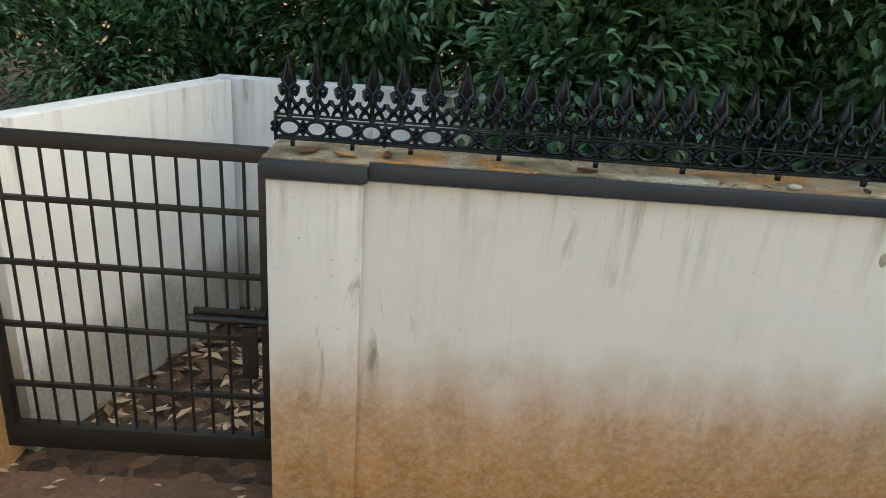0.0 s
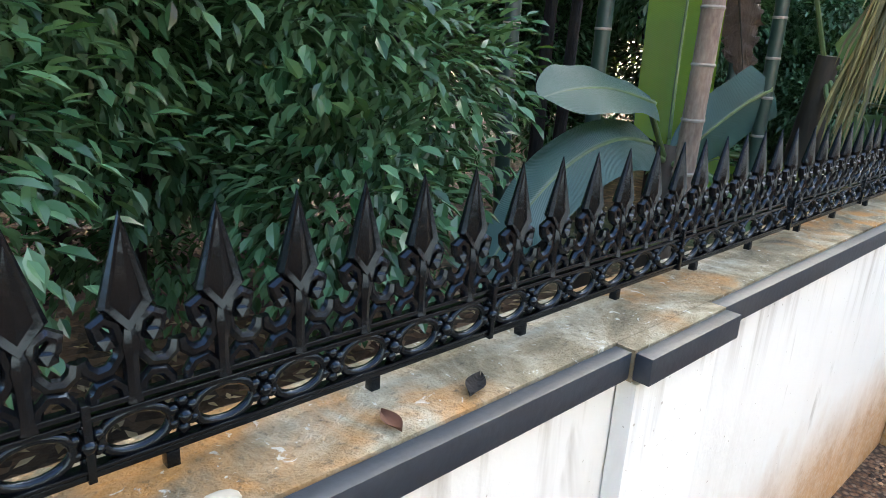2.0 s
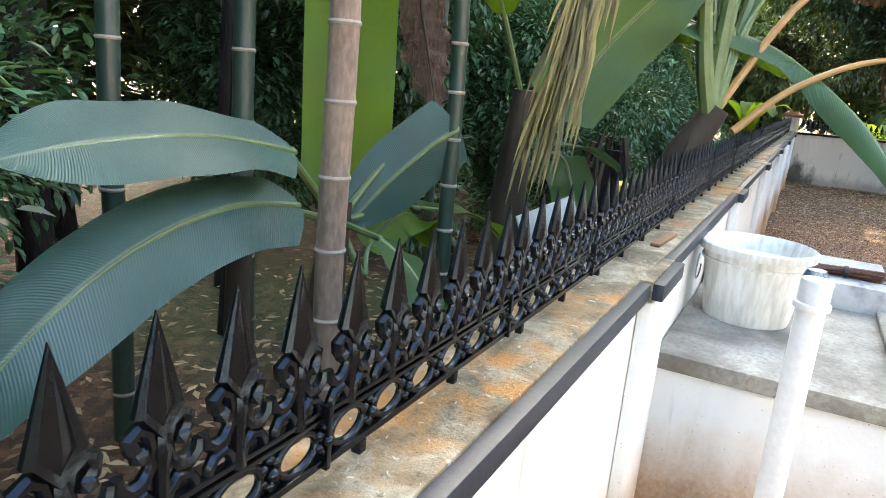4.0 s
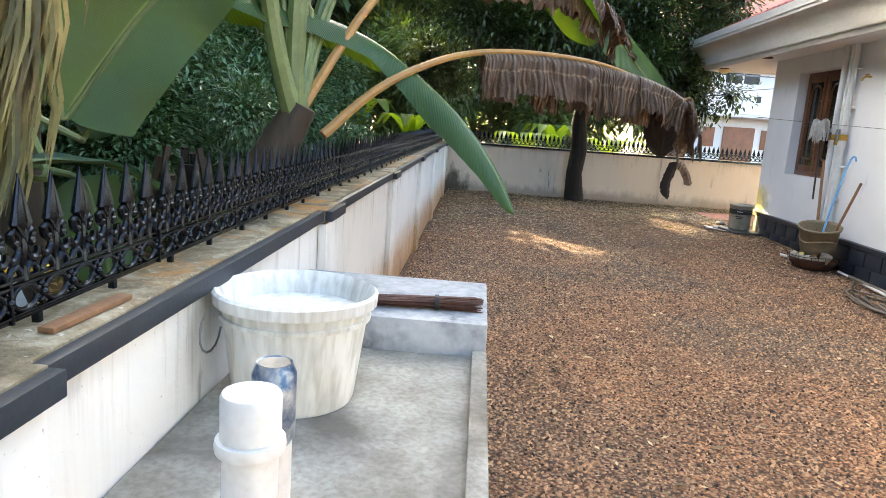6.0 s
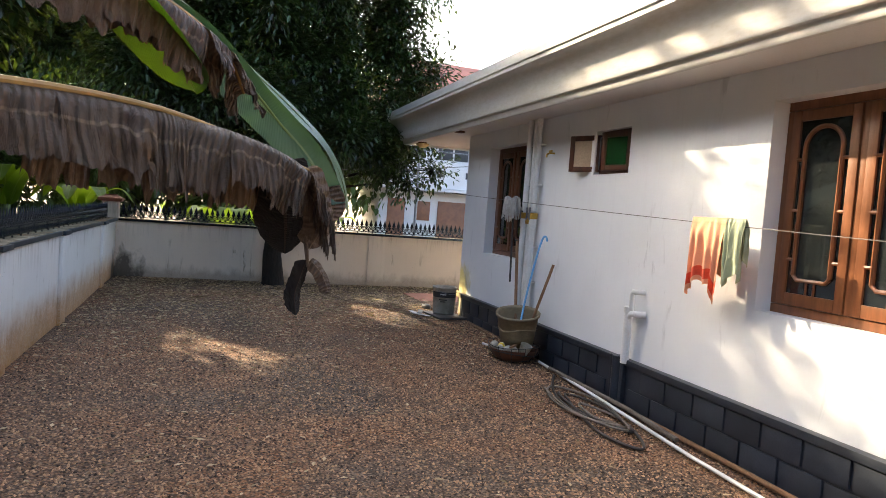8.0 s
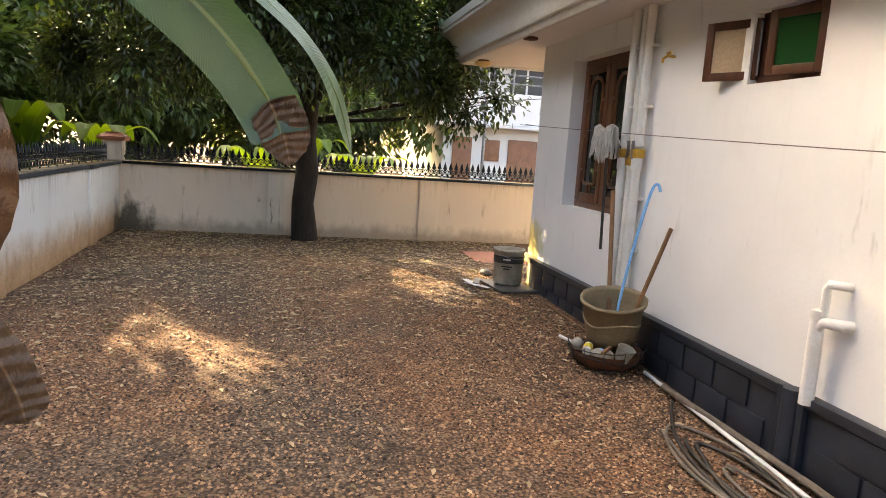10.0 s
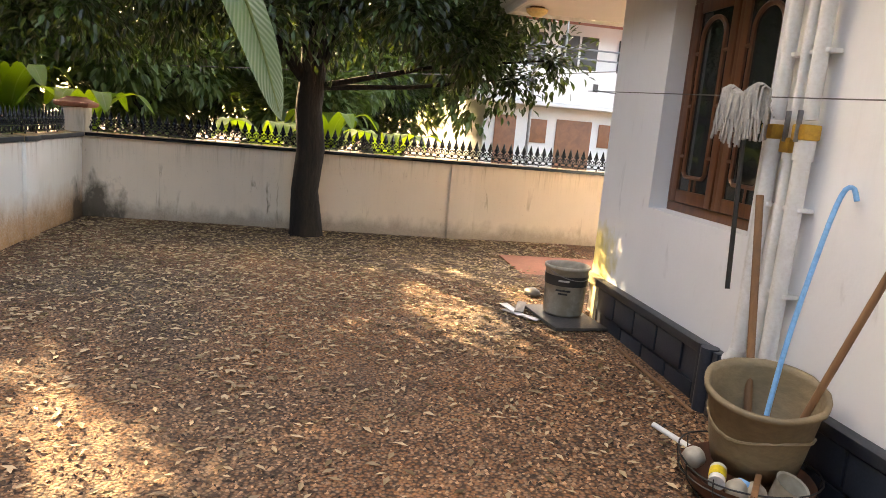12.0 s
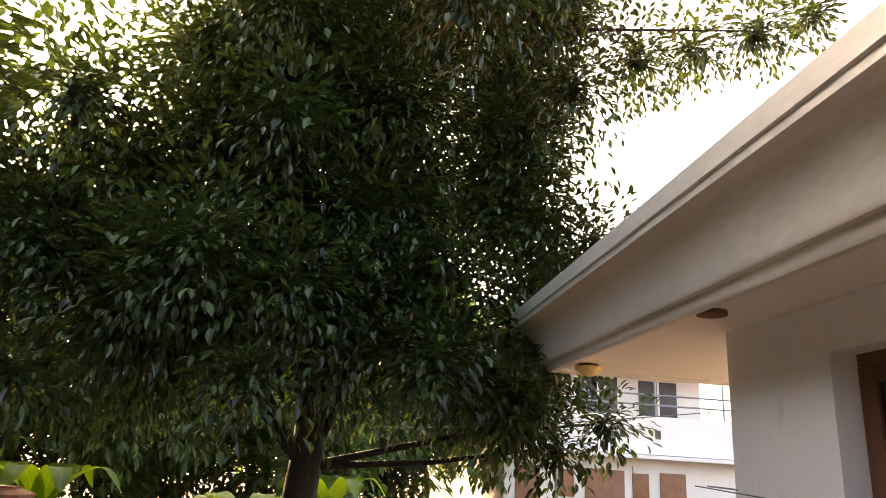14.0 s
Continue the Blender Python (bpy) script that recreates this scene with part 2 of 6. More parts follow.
M["wood"] = two_tone("teak_frame", (0.25, 0.092, 0.036), (0.16, 0.056, 0.022), 6, 0.32, 0, 30, 0.3, 0.002, (3, 3, 0.4))
M["wood_dark"] = two_tone("dark_teak", (0.10, 0.034, 0.018), (0.06, 0.022, 0.012), 6, 0.35, 0, 30, 0.3, 0.002, (3, 3, 0.4))
# same teak as the near window, with the far window's shade in its colour
M["wood_shaded"] = two_tone("shaded_teak", (0.17, 0.066, 0.030), (0.105, 0.038, 0.018), 6, 0.35, 0, 30, 0.3, 0.002, (3, 3, 0.4))
M["glass"] = glass_material("window_glass", (0.03, 0.035, 0.035))
M["glass_green"] = glass_material("green_glass", (0.02, 0.10, 0.03), 0.1)
M["pane_cream"] = two_tone("frosted_pane", (0.55, 0.42, 0.28), (0.48, 0.36, 0.24), 5, 0.3)
M["dark_room"] = two_tone("room_plaster", (0.22, 0.20, 0.18), (0.16, 0.15, 0.14), 2, 0.8)
M["pvc"] = two_tone("white_pvc", (0.80, 0.80, 0.79), (0.70, 0.70, 0.68), 6, 0.35, 0, 60, 0.1, 0.002, c3=(0.6, 0.58, 0.54))
M["bucket"] = two_tone("stained_white_plastic", (0.78, 0.79, 0.77), (0.66, 0.65, 0.60), 5, 0.42, 0, 38, 0.2, 0.003, (1, 1, 0.16), (0.20, 0.175, 0.115))
M["brass"] = two_tone("yellow_valve", (0.60, 0.36, 0.06), (0.45, 0.25, 0.05), 20, 0.4, 0.4)
M["red_tile"] = two_tone("red_roof_tile", (0.38, 0.08, 0.055), (0.26, 0.06, 0.045), 3, 0.7, 0, 50, 0.4, 0.006, vary=0.4)
M["far_tile"] = two_tone("faded_roof_tile", (0.44, 0.17, 0.12), (0.34, 0.13, 0.10), 1.5, 0.8)
M["bark"] = two_tone("dark_bark", (0.008, 0.006, 0.005), (0.022, 0.016, 0.012), 9, 0.95, 0, 30, 0.9, 0.02, (1, 1, 0.3))
M["bamboo"] = two_tone("grey_brown_cane", (0.24, 0.16, 0.11), (0.15, 0.10, 0.07), 7, 0.6, 0, 60, 0.4, 0.003, (1, 1, 0.35), (0.36, 0.28, 0.2))
M["cane_green"] = two_tone("dark_green_cane", (0.02, 0.042, 0.028), (0.035, 0.06, 0.042), 7, 0.4, 0, 60, 0.3, 0.003, (1, 1, 0.35))
M["node"] = two_tone("cane_node", (0.36, 0.32, 0.25), (0.26, 0.22, 0.17), 20, 0.8)
M["leaf"] = leaf_material("shrub_leaf", (0.018, 0.06, 0.025), (0.12, 0.235, 0.115), 0.22, 0.16)
# leaf colour taken nearly to black to carry the shade of backlit crowns
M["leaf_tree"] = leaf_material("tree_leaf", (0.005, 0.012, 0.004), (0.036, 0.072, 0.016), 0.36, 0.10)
M["leaf_far"] = leaf_material("far_leaf", (0.035, 0.07, 0.025), (0.12, 0.19, 0.07), 0.5, 0.3)
M["leaf_palm"] = leaf_material("palm_leaflet", (0.03, 0.07, 0.02), (0.10, 0.16, 0.04), 0.4, 0.3)
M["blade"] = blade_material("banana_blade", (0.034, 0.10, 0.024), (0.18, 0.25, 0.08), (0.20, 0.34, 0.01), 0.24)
# brighter copy of the banana blade, sunlight put into its colour
M["blade_lit"] = blade_material("sunlit_banana_blade", (0.11, 0.23, 0.02), (0.30, 0.36, 0.10), (0.42, 0.55, 0.02), 0.5)
M["blade_pale"] = blade_material("pale_banana_blade", (0.13, 0.22, 0.14), (0.07, 0.13, 0.06), (0.22, 0.36, 0.12), 0.15, veins=70, vein_depth=0.30)
M["blade_teal"] = blade_material("teal_banana_blade", (0.045, 0.105, 0.085), (0.16, 0.2, 0.14), (0.10, 0.22, 0.06), 0.12)
M["blade_dead"] = blade_material("dead_banana_blade", (0.175, 0.115, 0.078), (0.30, 0.21, 0.14), (0.14, 0.07, 0.03), 0.07, 0.5, (0.085, 0.048, 0.032), 9, 0.3)
M["blade_dark"] = blade_material("dark_dead_blade", (0.020, 0.011, 0.008), (0.06, 0.03, 0.02), (0.02, 0.01, 0.005), 0.02, 0.8, (0.01, 0.006, 0.005), 60, 0.3)
M["stalk_tan"] = two_tone("withered_stalk", (0.42, 0.24, 0.07), (0.33, 0.18, 0.06), 8, 0.5, 0, 50, 0.2, 0.002)
M["stalk"] = two_tone("banana_stalk", (0.16, 0.22, 0.08), (0.10, 0.145, 0.05), 8, 0.4, 0, 50, 0.2, 0.002)
M["stem"] = two_tone("banana_stem", (0.075, 0.055, 0.034), (0.028, 0.020, 0.013), 6, 0.7, 0, 40, 0.5, 0.006, (1, 1, 0.25))
M["straw"] = two_tone("dry_straw", (0.26, 0.21, 0.075), (0.13, 0.12, 0.035), 5, 0.7, 0, 60, 0.3, 0.003, vary=1.3)
M["broom"] = two_tone("broom_sticks", (0.085, 0.035, 0.025), (0.15, 0.07, 0.045), 20, 0.7, 0, 80, 0.3, 0.002)
M["tub"] = two_tone("muddy_plastic_tub", (0.26, 0.20, 0.12), (0.19, 0.145, 0.085), 6, 0.6, 0, 30, 0.5, 0.006, (1, 1, 2))
M["blue_rod"] = two_tone("light_blue_plastic", (0.16, 0.44, 0.80), (0.20, 0.5, 0.82), 8, 0.35)
M["stick"] = two_tone("wood_handle", (0.26, 0.13, 0.06), (0.18, 0.09, 0.045), 8, 0.6, 0, 40, 0.3, 0.002, (3, 3, 0.3))
M["black_stick"] = two_tone("black_rod", (0.012, 0.012, 0.012), (0.03, 0.028, 0.025), 8, 0.5)
M["mop"] = two_tone("grey_mop_yarn", (0.50, 0.48, 0.44), (0.36, 0.34, 0.31), 15, 0.95, 0, 90, 0.5, 0.004)
M["towel"] = two_tone("orange_cotton", (0.72, 0.33, 0.19), (0.64, 0.27, 0.15), 7, 0.9, 0, 200, 0.3, 0.002, c3=(0.78, 0.36, 0.2))
M["towel_red"] = two_tone("red_stripe", (0.70, 0.09, 0.03), (0.6, 0.07, 0.03), 7, 0.9)
M["cloth"] = two_tone("pale_green_cloth", (0.42, 0.46, 0.30), (0.34, 0.37, 0.24), 7, 0.9, 0, 200, 0.3, 0.002)
M["can_blue"] = two_tone("printed_can", (0.03, 0.10, 0.24), (0.55, 0.60, 0.64), 38, 0.3, 0.5)
M["hose"] = two_tone("grey_hose", (0.12, 0.095, 0.075), (0.19, 0.16, 0.13), 10, 0.6)
M["hose_dark"] = two_tone("black_hose", (0.02, 0.018, 0.016), (0.05, 0.04, 0.035), 10, 0.5)
M["grey_pail"] = two_tone("cement_caked_pail", (0.46, 0.42, 0.35), (0.28, 0.25, 0.19), 9, 0.75, 0, 40, 0.4, 0.005)
M["black_label"] = two_tone("black_band", (0.015, 0.015, 0.015), (0.03, 0.03, 0.03), 9, 0.5)
M["pale_print"] = two_tone("pale_print", (0.6, 0.6, 0.58), (0.5, 0.5, 0.48), 9, 0.6)
M["terracotta"] = two_tone("red_cement_slab", (0.36, 0.13, 0.075), (0.27, 0.10, 0.06), 5, 0.75, 0, 40, 0.3, 0.004)
M["rust"] = two_tone("rusty_pan", (0.16, 0.06, 0.03), (0.10, 0.045, 0.025), 12, 0.8)
M["tile_dark"] = two_tone("dark_tile", (0.05, 0.05, 0.05), (0.09, 0.085, 0.08), 9, 0.5)
# on the plinth end this cream also holds the yellow of the sun
M["cream"] = two_tone("stained_cream_paint", (0.66, 0.48, 0.22), (0.72, 0.60, 0.36), 5, 0.7, 0, 40, 0.2, 0.003)
M["yellow"] = two_tone("yellow_plastic", (0.70, 0.52, 0.03), (0.62, 0.45, 0.03), 9, 0.4)
M["far_white"] = two_tone("far_house_paint", (0.78, 0.77, 0.76), (0.7, 0.69, 0.68), 0.8, 0.7)
M["grey_board"] = two_tone("clouded_plastic", (0.42, 0.44, 0.41), (0.34, 0.36, 0.33), 5, 0.5)
M["far_dark"] = two_tone("far_dark_opening", (0.035, 0.035, 0.04), (0.06, 0.06, 0.065), 2, 0.5)
M["far_wood"] = two_tone("far_door_wood", (0.28, 0.11, 0.05), (0.2, 0.08, 0.04), 4, 0.5)
M["metal"] = two_tone("grey_steel", (0.30, 0.31, 0.32), (0.22, 0.22, 0.23), 10, 0.4, 0.7)
M["wire"] = two_tone("line_cord", (0.10, 0.09, 0.08), (0.14, 0.13, 0.12), 10, 0.7)


# ---- mesh helpers ----
def finish(name, bm, mat, smooth=False):
    me = bpy.data.meshes.new(name)
    if not smooth and len(bm.faces) < 30000:
        bm.normal_update()
        for f in bm.faces:
            f.smooth = True
        for e in bm.edges:
            e.smooth = len(e.link_faces) == 2 and e.calc_face_angle(0.0) < 0.65
    bm.to_mesh(me)
    bm.free()
    if mat:
        me.materials.append(mat)
    if smooth:
        me.shade_smooth()
    return me


def part(name, bm, mat, parent, label="", smooth=False):
    ob = new(name, finish(name, bm, mat, smooth))
    ob.parent = parent
    return tagged(ob, label)


def solid(name, bm, mat, label="", category="", kind="", smooth=False):
    return tagged(new(name, finish(name, bm, mat, smooth)), label, category, kind=kind)


def thing(name, label, category, group="", m=None, kind=""):
    ob = new(name)
    ob.empty_display_size = 0.1
    if m is not None:
        ob.matrix_basis = m
    return tagged(ob, label, category, group, kind)


def box(bm, a, b, bevel=0.0):
    lo, hi = [min(p) for p in zip(a, b)], [max(p) for p in zip(a, b)]
    vs = [bm.verts.new((x, y, z)) for z in (lo[2], hi[2]) for y in (lo[1], hi[1]) for x in (lo[0], hi[0])]
    fs = [bm.faces.new([vs[i] for i in f]) for f in ((0, 2, 3, 1), (4, 5, 7, 6), (0, 1, 5, 4), (2, 6, 7, 3), (0, 4, 6, 2), (1, 3, 7, 5))]
    if bevel:
        bmesh.ops.bevel(bm, geom=list({e for f in fs for e in f.edges}), offset=bevel, segments=2, profile=0.6, affect="EDGES")
    return bm


def boxed(a, b, bevel=0.0):
    return box(bmesh.new(), a, b, bevel)


def tube(bm, pts, radii, n=8, caps=True):
    pts = [Vector(p) for p in pts]
    if not isinstance(radii, (list, tuple)):
        radii = [radii] * len(pts)
    rings = []
    side = None
    for i, p in enumerate(pts):
        d = (pts[min(i + 1, len(pts) - 1)] - pts[max(i - 1, 0)]).normalized()
        if side is None:
            side = d.cross(Vector((0, 0, 1)) if abs(d.z) < 0.9 else Vector((1, 0, 0))).normalized()
        side = (side - d * side.dot(d)).normalized()
        up = d.cross(side)
        rings.append([bm.verts.new(p + radii[i] * (math.cos(6.2832 * k / n) * side + math.sin(6.2832 * k / n) * up)) for k in range(n)])
    for a, b in zip(rings, rings[1:]):
        for k in range(n):
            bm.faces.new((a[k], a[(k + 1) % n], b[(k + 1) % n], b[k]))
    if caps:
        bm.faces.new(rings[0][::-1])
        bm.faces.new(rings[-1])
    return bm


def tubed(pts, radii, n=8):
    return tube(bmesh.new(), pts, radii, n)


def lathe(profile, n=32, warp=0.0, seed=0):
    """A body of revolution about z; the profile goes (radius, height) along the whole wall."""
    bm = bmesh.new()
    rings = []
    for r, z in profile:
        rings.append([bm.verts.new((r * (1 + warp * noise.noise((3 * math.cos(6.2832 * k / n), 3 * math.sin(6.2832 * k / n), 4 * z + seed))) * math.cos(6.2832 * k / n),
                                    r * (1 + warp * noise.noise((3 * math.cos(6.2832 * k / n), 3 * math.sin(6.2832 * k / n), 4 * z + seed))) * math.sin(6.2832 * k / n), z)) for k in range(n)])
    for a, b in zip(rings, rings[1:]):
        for k in range(n):
            bm.faces.new((a[k], a[(k + 1) % n], b[(k + 1) % n], b[k]))
    if profile[0][0] > 1e-4:
        bm.faces.new(rings[0][::-1])
    if profile[-1][0] > 1e-4:
        bm.faces.new(rings[-1])
    return bm


def sheet(bm, f, nu, nv):
    """A grid of f(u, v) with uv coordinates."""
    uvl = bm.loops.layers.uv.verify()
    g = [[bm.verts.new(f(i / nu, j / nv)) for j in range(nv + 1)] for i in range(nu + 1)]
    for i in range(nu):
        for j in range(nv):
            fc = bm.faces.new((g[i][j], g[i + 1][j], g[i + 1][j + 1], g[i][j + 1]))
            for lp, (a, b) in zip(fc.loops, ((i, j), (i + 1, j), (i + 1, j + 1), (i, j + 1))):
                lp[uvl].uv = (a / nu, b / nv)
    return bm


def bez(pts, u):
    """A smooth curve through the points."""
    pts = [Vector(p) for p in pts]
    s = u * (len(pts) - 1)
    i = min(int(s), len(pts) - 2)
    f = s - i
    p0, p1, p2, p3 = pts[max(i - 1, 0)], pts[i], pts[i + 1], pts[min(i + 2, len(pts) - 1)]
    return 0.5 * ((2 * p1) + (p2 - p0) * f + (2 * p0 - 5 * p1 + 4 * p2 - p3) * f * f + (3 * p1 - p0 - 3 * p2 + p3) * f ** 3)


def scatter_mesh(name, verts, faces, mat):
    me = bpy.data.meshes.new(name)
    me.from_pydata(verts, [], faces)
    me.materials.append(mat)
    return me


# ---- ground ----
LOW = -0.2                                     # the neighbour's ground behind the wall


def ease(a):
    a = max(0.0, min(1.0, a))
    return a * a * (3 - 2 * a)


def yard_z(x, y):
    """Height of the gravel: nearly level, rising a little to the end wall and along the plinth."""
    return 0.018 * noise.noise((0.5 * x, 0.5 * y, 2)) + 0.06 * ease((x - 12) / 5) + 0.09 * ease((x - 9.6) / 3) * ease((-1.6 - y) / 1.7) * (1 - ease((x - 14.5) / 2)) - 0.11 * ease((3.0 - x) / 2)


def make_ground():
    bm = bmesh.new()
    ys = [-300, -60, -12, -8, -6, -5] + [-4.5 + 0.5 * k for k in range(12)] + [1.42, 1.5, 2.5, 4, 6, 10, 20, 60, 300]
    xs = [-300, -60, -15, -8, -4] + [-3 + 0.5 * k for k in range(41)] + [17.5, 17.78, 17.86, 19, 22, 30, 60, 300]

    def h(x, y):
        if y > 1.45 or x > 17.8:
            return LOW + (0.05 * noise.noise((0.6 * x, 0.6 * y, 1)) if x > 18.9 or y > 3 else 0.0)
        return yard_z(x, y)
    g = [[bm.verts.new((x, y, h(x, y))) for y in ys] for x in xs]
    for i in range(len(xs) - 1):
        for j in range(len(ys) - 1):
            f = bm.faces.new((g[i][j], g[i + 1][j], g[i + 1][j + 1], g[i][j + 1]))
            f.material_index = 1 if (ys[j] >= 1.42 or xs[i] >= 17.78) else (2 if xs[i] < 1.0 else 0)
    me = finish("ground", bm, M["ground"])
    me.materials.append(M["forest"])
    me.materials.append(M["earth"])
    tagged(new("ground", me), "brown gravel yard and leaf-littered earth", "ground", kind="structure")


make_ground()

# ---- boundary walls ----
WALL_TOP, FENCE_Y, BACK_X = 1.06, 1.50, 17.69
PILASTERS = [(-0.35, -0.08), (1.795, 2.07), (3.93, 4.215), (6.15, 6.43), (8.42, 8.70), (10.85, 11.13), (13.2, 13.48), (16.1, 16.38)]


def make_long_wall():
    bm = bmesh.new()
    box(bm, (-0.345, 1.39, -0.3), (17.69, 1.55, WALL_TOP - 0.06))
    solid("wall_north", bm, M["wall"], "white plastered boundary wall with mud splash", "wall", "structure")
    for a, b in PILASTERS:
        solid("pilaster_north", boxed((a, 1.352, -0.3), (b, 1.388, WALL_TOP - 0.062), 0.004), M["wall"], "shallow white pilaster on the boundary wall", "pilaster", "structure")
    for k, (a, b) in enumerate(PILASTERS):
        nxt = PILASTERS[k + 1][0] if k + 1 < len(PILASTERS) else 17.69
        for x0, x1, y in ((a - 0.012, b + 0.012, 1.326), (b + 0.014, nxt - 0.014, 1.36)):
            bm = boxed((x0, y, WALL_TOP - 0.05), (x1, y + 0.03, WALL_TOP - 0.004), 0.003)
            solid("coping_band", bm, M["blue"], "dark slate-blue painted edge of the coping", "coping", "structure")
            if y < 1.35:
                solid("coping_lip", boxed((x0, y + 0.0305, WALL_TOP - 0.055), (x1, 1.3905, WALL_TOP - 0.001)), M["coping"], "weathered cement coping over a pilaster", "coping", "structure")
    solid("coping", boxed((-0.36, 1.391, WALL_TOP - 0.055), (17.69, 1.575, WALL_TOP), 0.003), M["coping"], "weathered cement coping with lichen", "coping", "structure")


def make_back_wall():
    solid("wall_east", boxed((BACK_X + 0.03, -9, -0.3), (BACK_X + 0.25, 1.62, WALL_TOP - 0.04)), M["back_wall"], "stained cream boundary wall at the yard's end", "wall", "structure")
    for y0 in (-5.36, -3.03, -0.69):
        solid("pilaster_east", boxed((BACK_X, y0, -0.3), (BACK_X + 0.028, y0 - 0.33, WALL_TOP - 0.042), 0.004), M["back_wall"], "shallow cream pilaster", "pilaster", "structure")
    solid("coping_band", boxed((BACK_X - 0.03, -9, WALL_TOP - 0.038), (BACK_X, 1.35, WALL_TOP), 0.003), M["iron"], "dark painted edge of the coping", "coping", "structure")
    solid("coping", boxed((BACK_X + 0.002, -9, WALL_TOP - 0.038), (BACK_X + 0.28, 1.66, WALL_TOP), 0.003), M["coping"], "weathered cement coping", "coping", "structure")
    post = thing("gate_post", "square white corner post with a pink pyramid cap", "post", m=pose(17.86, 1.5, WALL_TOP))
    part("shaft", boxed((-0.13, -0.13, 0), (0.13, 0.13, 0.28), 0.006), M["back_wall"], post)
    bm = bmesh.new()
    for z0, z1, r0, r1 in ((0.28, 0.31, 0.17, 0.19), (0.31, 0.335, 0.19, 0.19), (0.335, 0.385, 0.19, 0.09), (0.385, 0.4, 0.09, 0.09)):
        ring = [[bm.verts.new((sx * r, sy * r, z)) for sx, sy in ((-1, -1), (1, -1), (1, 1), (-1, 1))] for r, z in ((r0, z0), (r1, z1))]
        for k in range(4):
            bm.faces.new((ring[0][k], ring[0][(k + 1) % 4], ring[1][(k + 1) % 4], ring[1][k]))
        bm.faces.new(ring[0][::-1]), bm.faces.new(ring[1])
    part("cap", bm, M["terracotta"], post, "faded pink cap")


make_long_wall()
make_back_wall()


# ---- iron fence ----
PITCH, SPEARS = 0.0912, 6


def arc(c, r, a0, a1, n=7, squash=1.0):
    return [(c[0] + r * math.cos(radians(a0 + (a1 - a0) * k / n)), 0, c[1] + squash * r * math.sin(radians(a0 + (a1 - a0) * k / n))) for k in range(n + 1)]


def head_mesh():
    """Cast spear head: a four-sided kite with a raised rim, a sunk panel and a ridge down its middle."""
    bm = bmesh.new()
    kite = ((0, 0.158), (0.0245, 0.186), (0.0, 0.275), (-0.0245, 0.186))
    cz = 0.196
    outer = [[bm.verts.new((x * 1.05, y * (0.3 if k == 2 else 1), z)) for k, (x, z) in enumerate(kite)] for y in (-0.003, 0.003)]
    for s, side in ((-1, outer[0]), (1, outer[1])):
        rim = [bm.verts.new((x * 0.86, s * (0.007, 0.0085, 0.002, 0.0085)[k], cz + (z - cz) * 0.95)) for k, (x, z) in enumerate(kite)]
        sunk = [bm.verts.new((x * 0.60, s * (0.006, 0.0042, 0.0035, 0.0042)[k], cz + (z - cz) * (0.66 if k != 2 else 0.80))) for k, (x, z) in enumerate(kite)]
        ridge = bm.verts.new((0, s * 0.0105, cz - 0.006))
        for k in range(4):
            n = (k + 1) % 4
            bm.faces.new((side[k], side[n], rim[n], rim[k]))
            bm.faces.new((rim[k], rim[n], sunk[n], sunk[k]))
            bm.faces.new((sunk[k], sunk[n], ridge))
    for k in range(4):
        n = (k + 1) % 4
        bm.faces.new((outer[0][k], outer[1][k], outer[1][n], outer[0][n]))
    bmesh.ops.recalc_face_normals(bm, faces=bm.faces)
    return bm


def spear_mesh():
    bm = head_mesh()
    tube(bm, [(0, 0, 0.086), (0, 0, 0.10), (0, 0, 0.128), (0, 0, 0.148), (0, 0, 0.164)], [0.010, 0.0075, 0.008, 0.011, 0.006], 8)
    for s in (1, -1):
        # upper scroll: a thick C curling out under the head, ending in a knob, joined to the neighbour's
        up = [(0.020, 0.152), (0.027, 0.160), (0.030, 0.170), (0.022, 0.175), (0.012, 0.168), (0.008, 0.150), (0.010, 0.136), (0.019, 0.124), (0.032, 0.122), (0.041, 0.130), (0.043, 0.140)]
        tube(bm, [(s * x, 0, z) for x, z in up], [0.0085, 0.0085, 0.0078, 0.0070, 0.0064, 0.0062, 0.0064, 0.0070, 0.0074, 0.0074, 0.0062], 7)
        bmesh.ops.create_icosphere(bm, subdivisions=1, radius=0.0105, matrix=Matrix.Translation((s * 0.022, -0.002, 0.153)))
        lo = [(0.007, 0.090), (0.009, 0.104), (0.018, 0.113), (0.030, 0.110), (0.037, 0.100), (0.037, 0.090)]
        tube(bm, [(s * x, 0, z) for x, z in lo], [0.005, 0.0062, 0.0068, 0.0068, 0.0062, 0.005], 7)
    return finish("spear", bm, M["iron"], False)


def ring_mesh():
    bm = bmesh.new()
    tube(bm, arc((0, 0.0545), 0.034, 0, 360, 18, 0.66), 0.0058, 7, False)
    return finish("ring", bm, M["iron"], True)


def flower_mesh():
    bm = bmesh.new()
    bmesh.ops.create_icosphere(bm, subdivisions=1, radius=0.0095, matrix=Matrix.Translation((0, -0.006, 0.0545)))
    bmesh.ops.create_icosphere(bm, subdivisions=1, radius=0.0095, matrix=Matrix.Translation((0, 0.006, 0.0545)))
    for k in range(6):
        a = k * 1.0472 + 0.52
        bmesh.ops.create_icosphere(bm, subdivisions=1, radius=0.0085, matrix=Matrix.Translation((0.0115 * math.cos(a), 0, 0.0545 + 0.0155 * math.sin(a))))
    return finish("flower", bm, M["iron"], True)


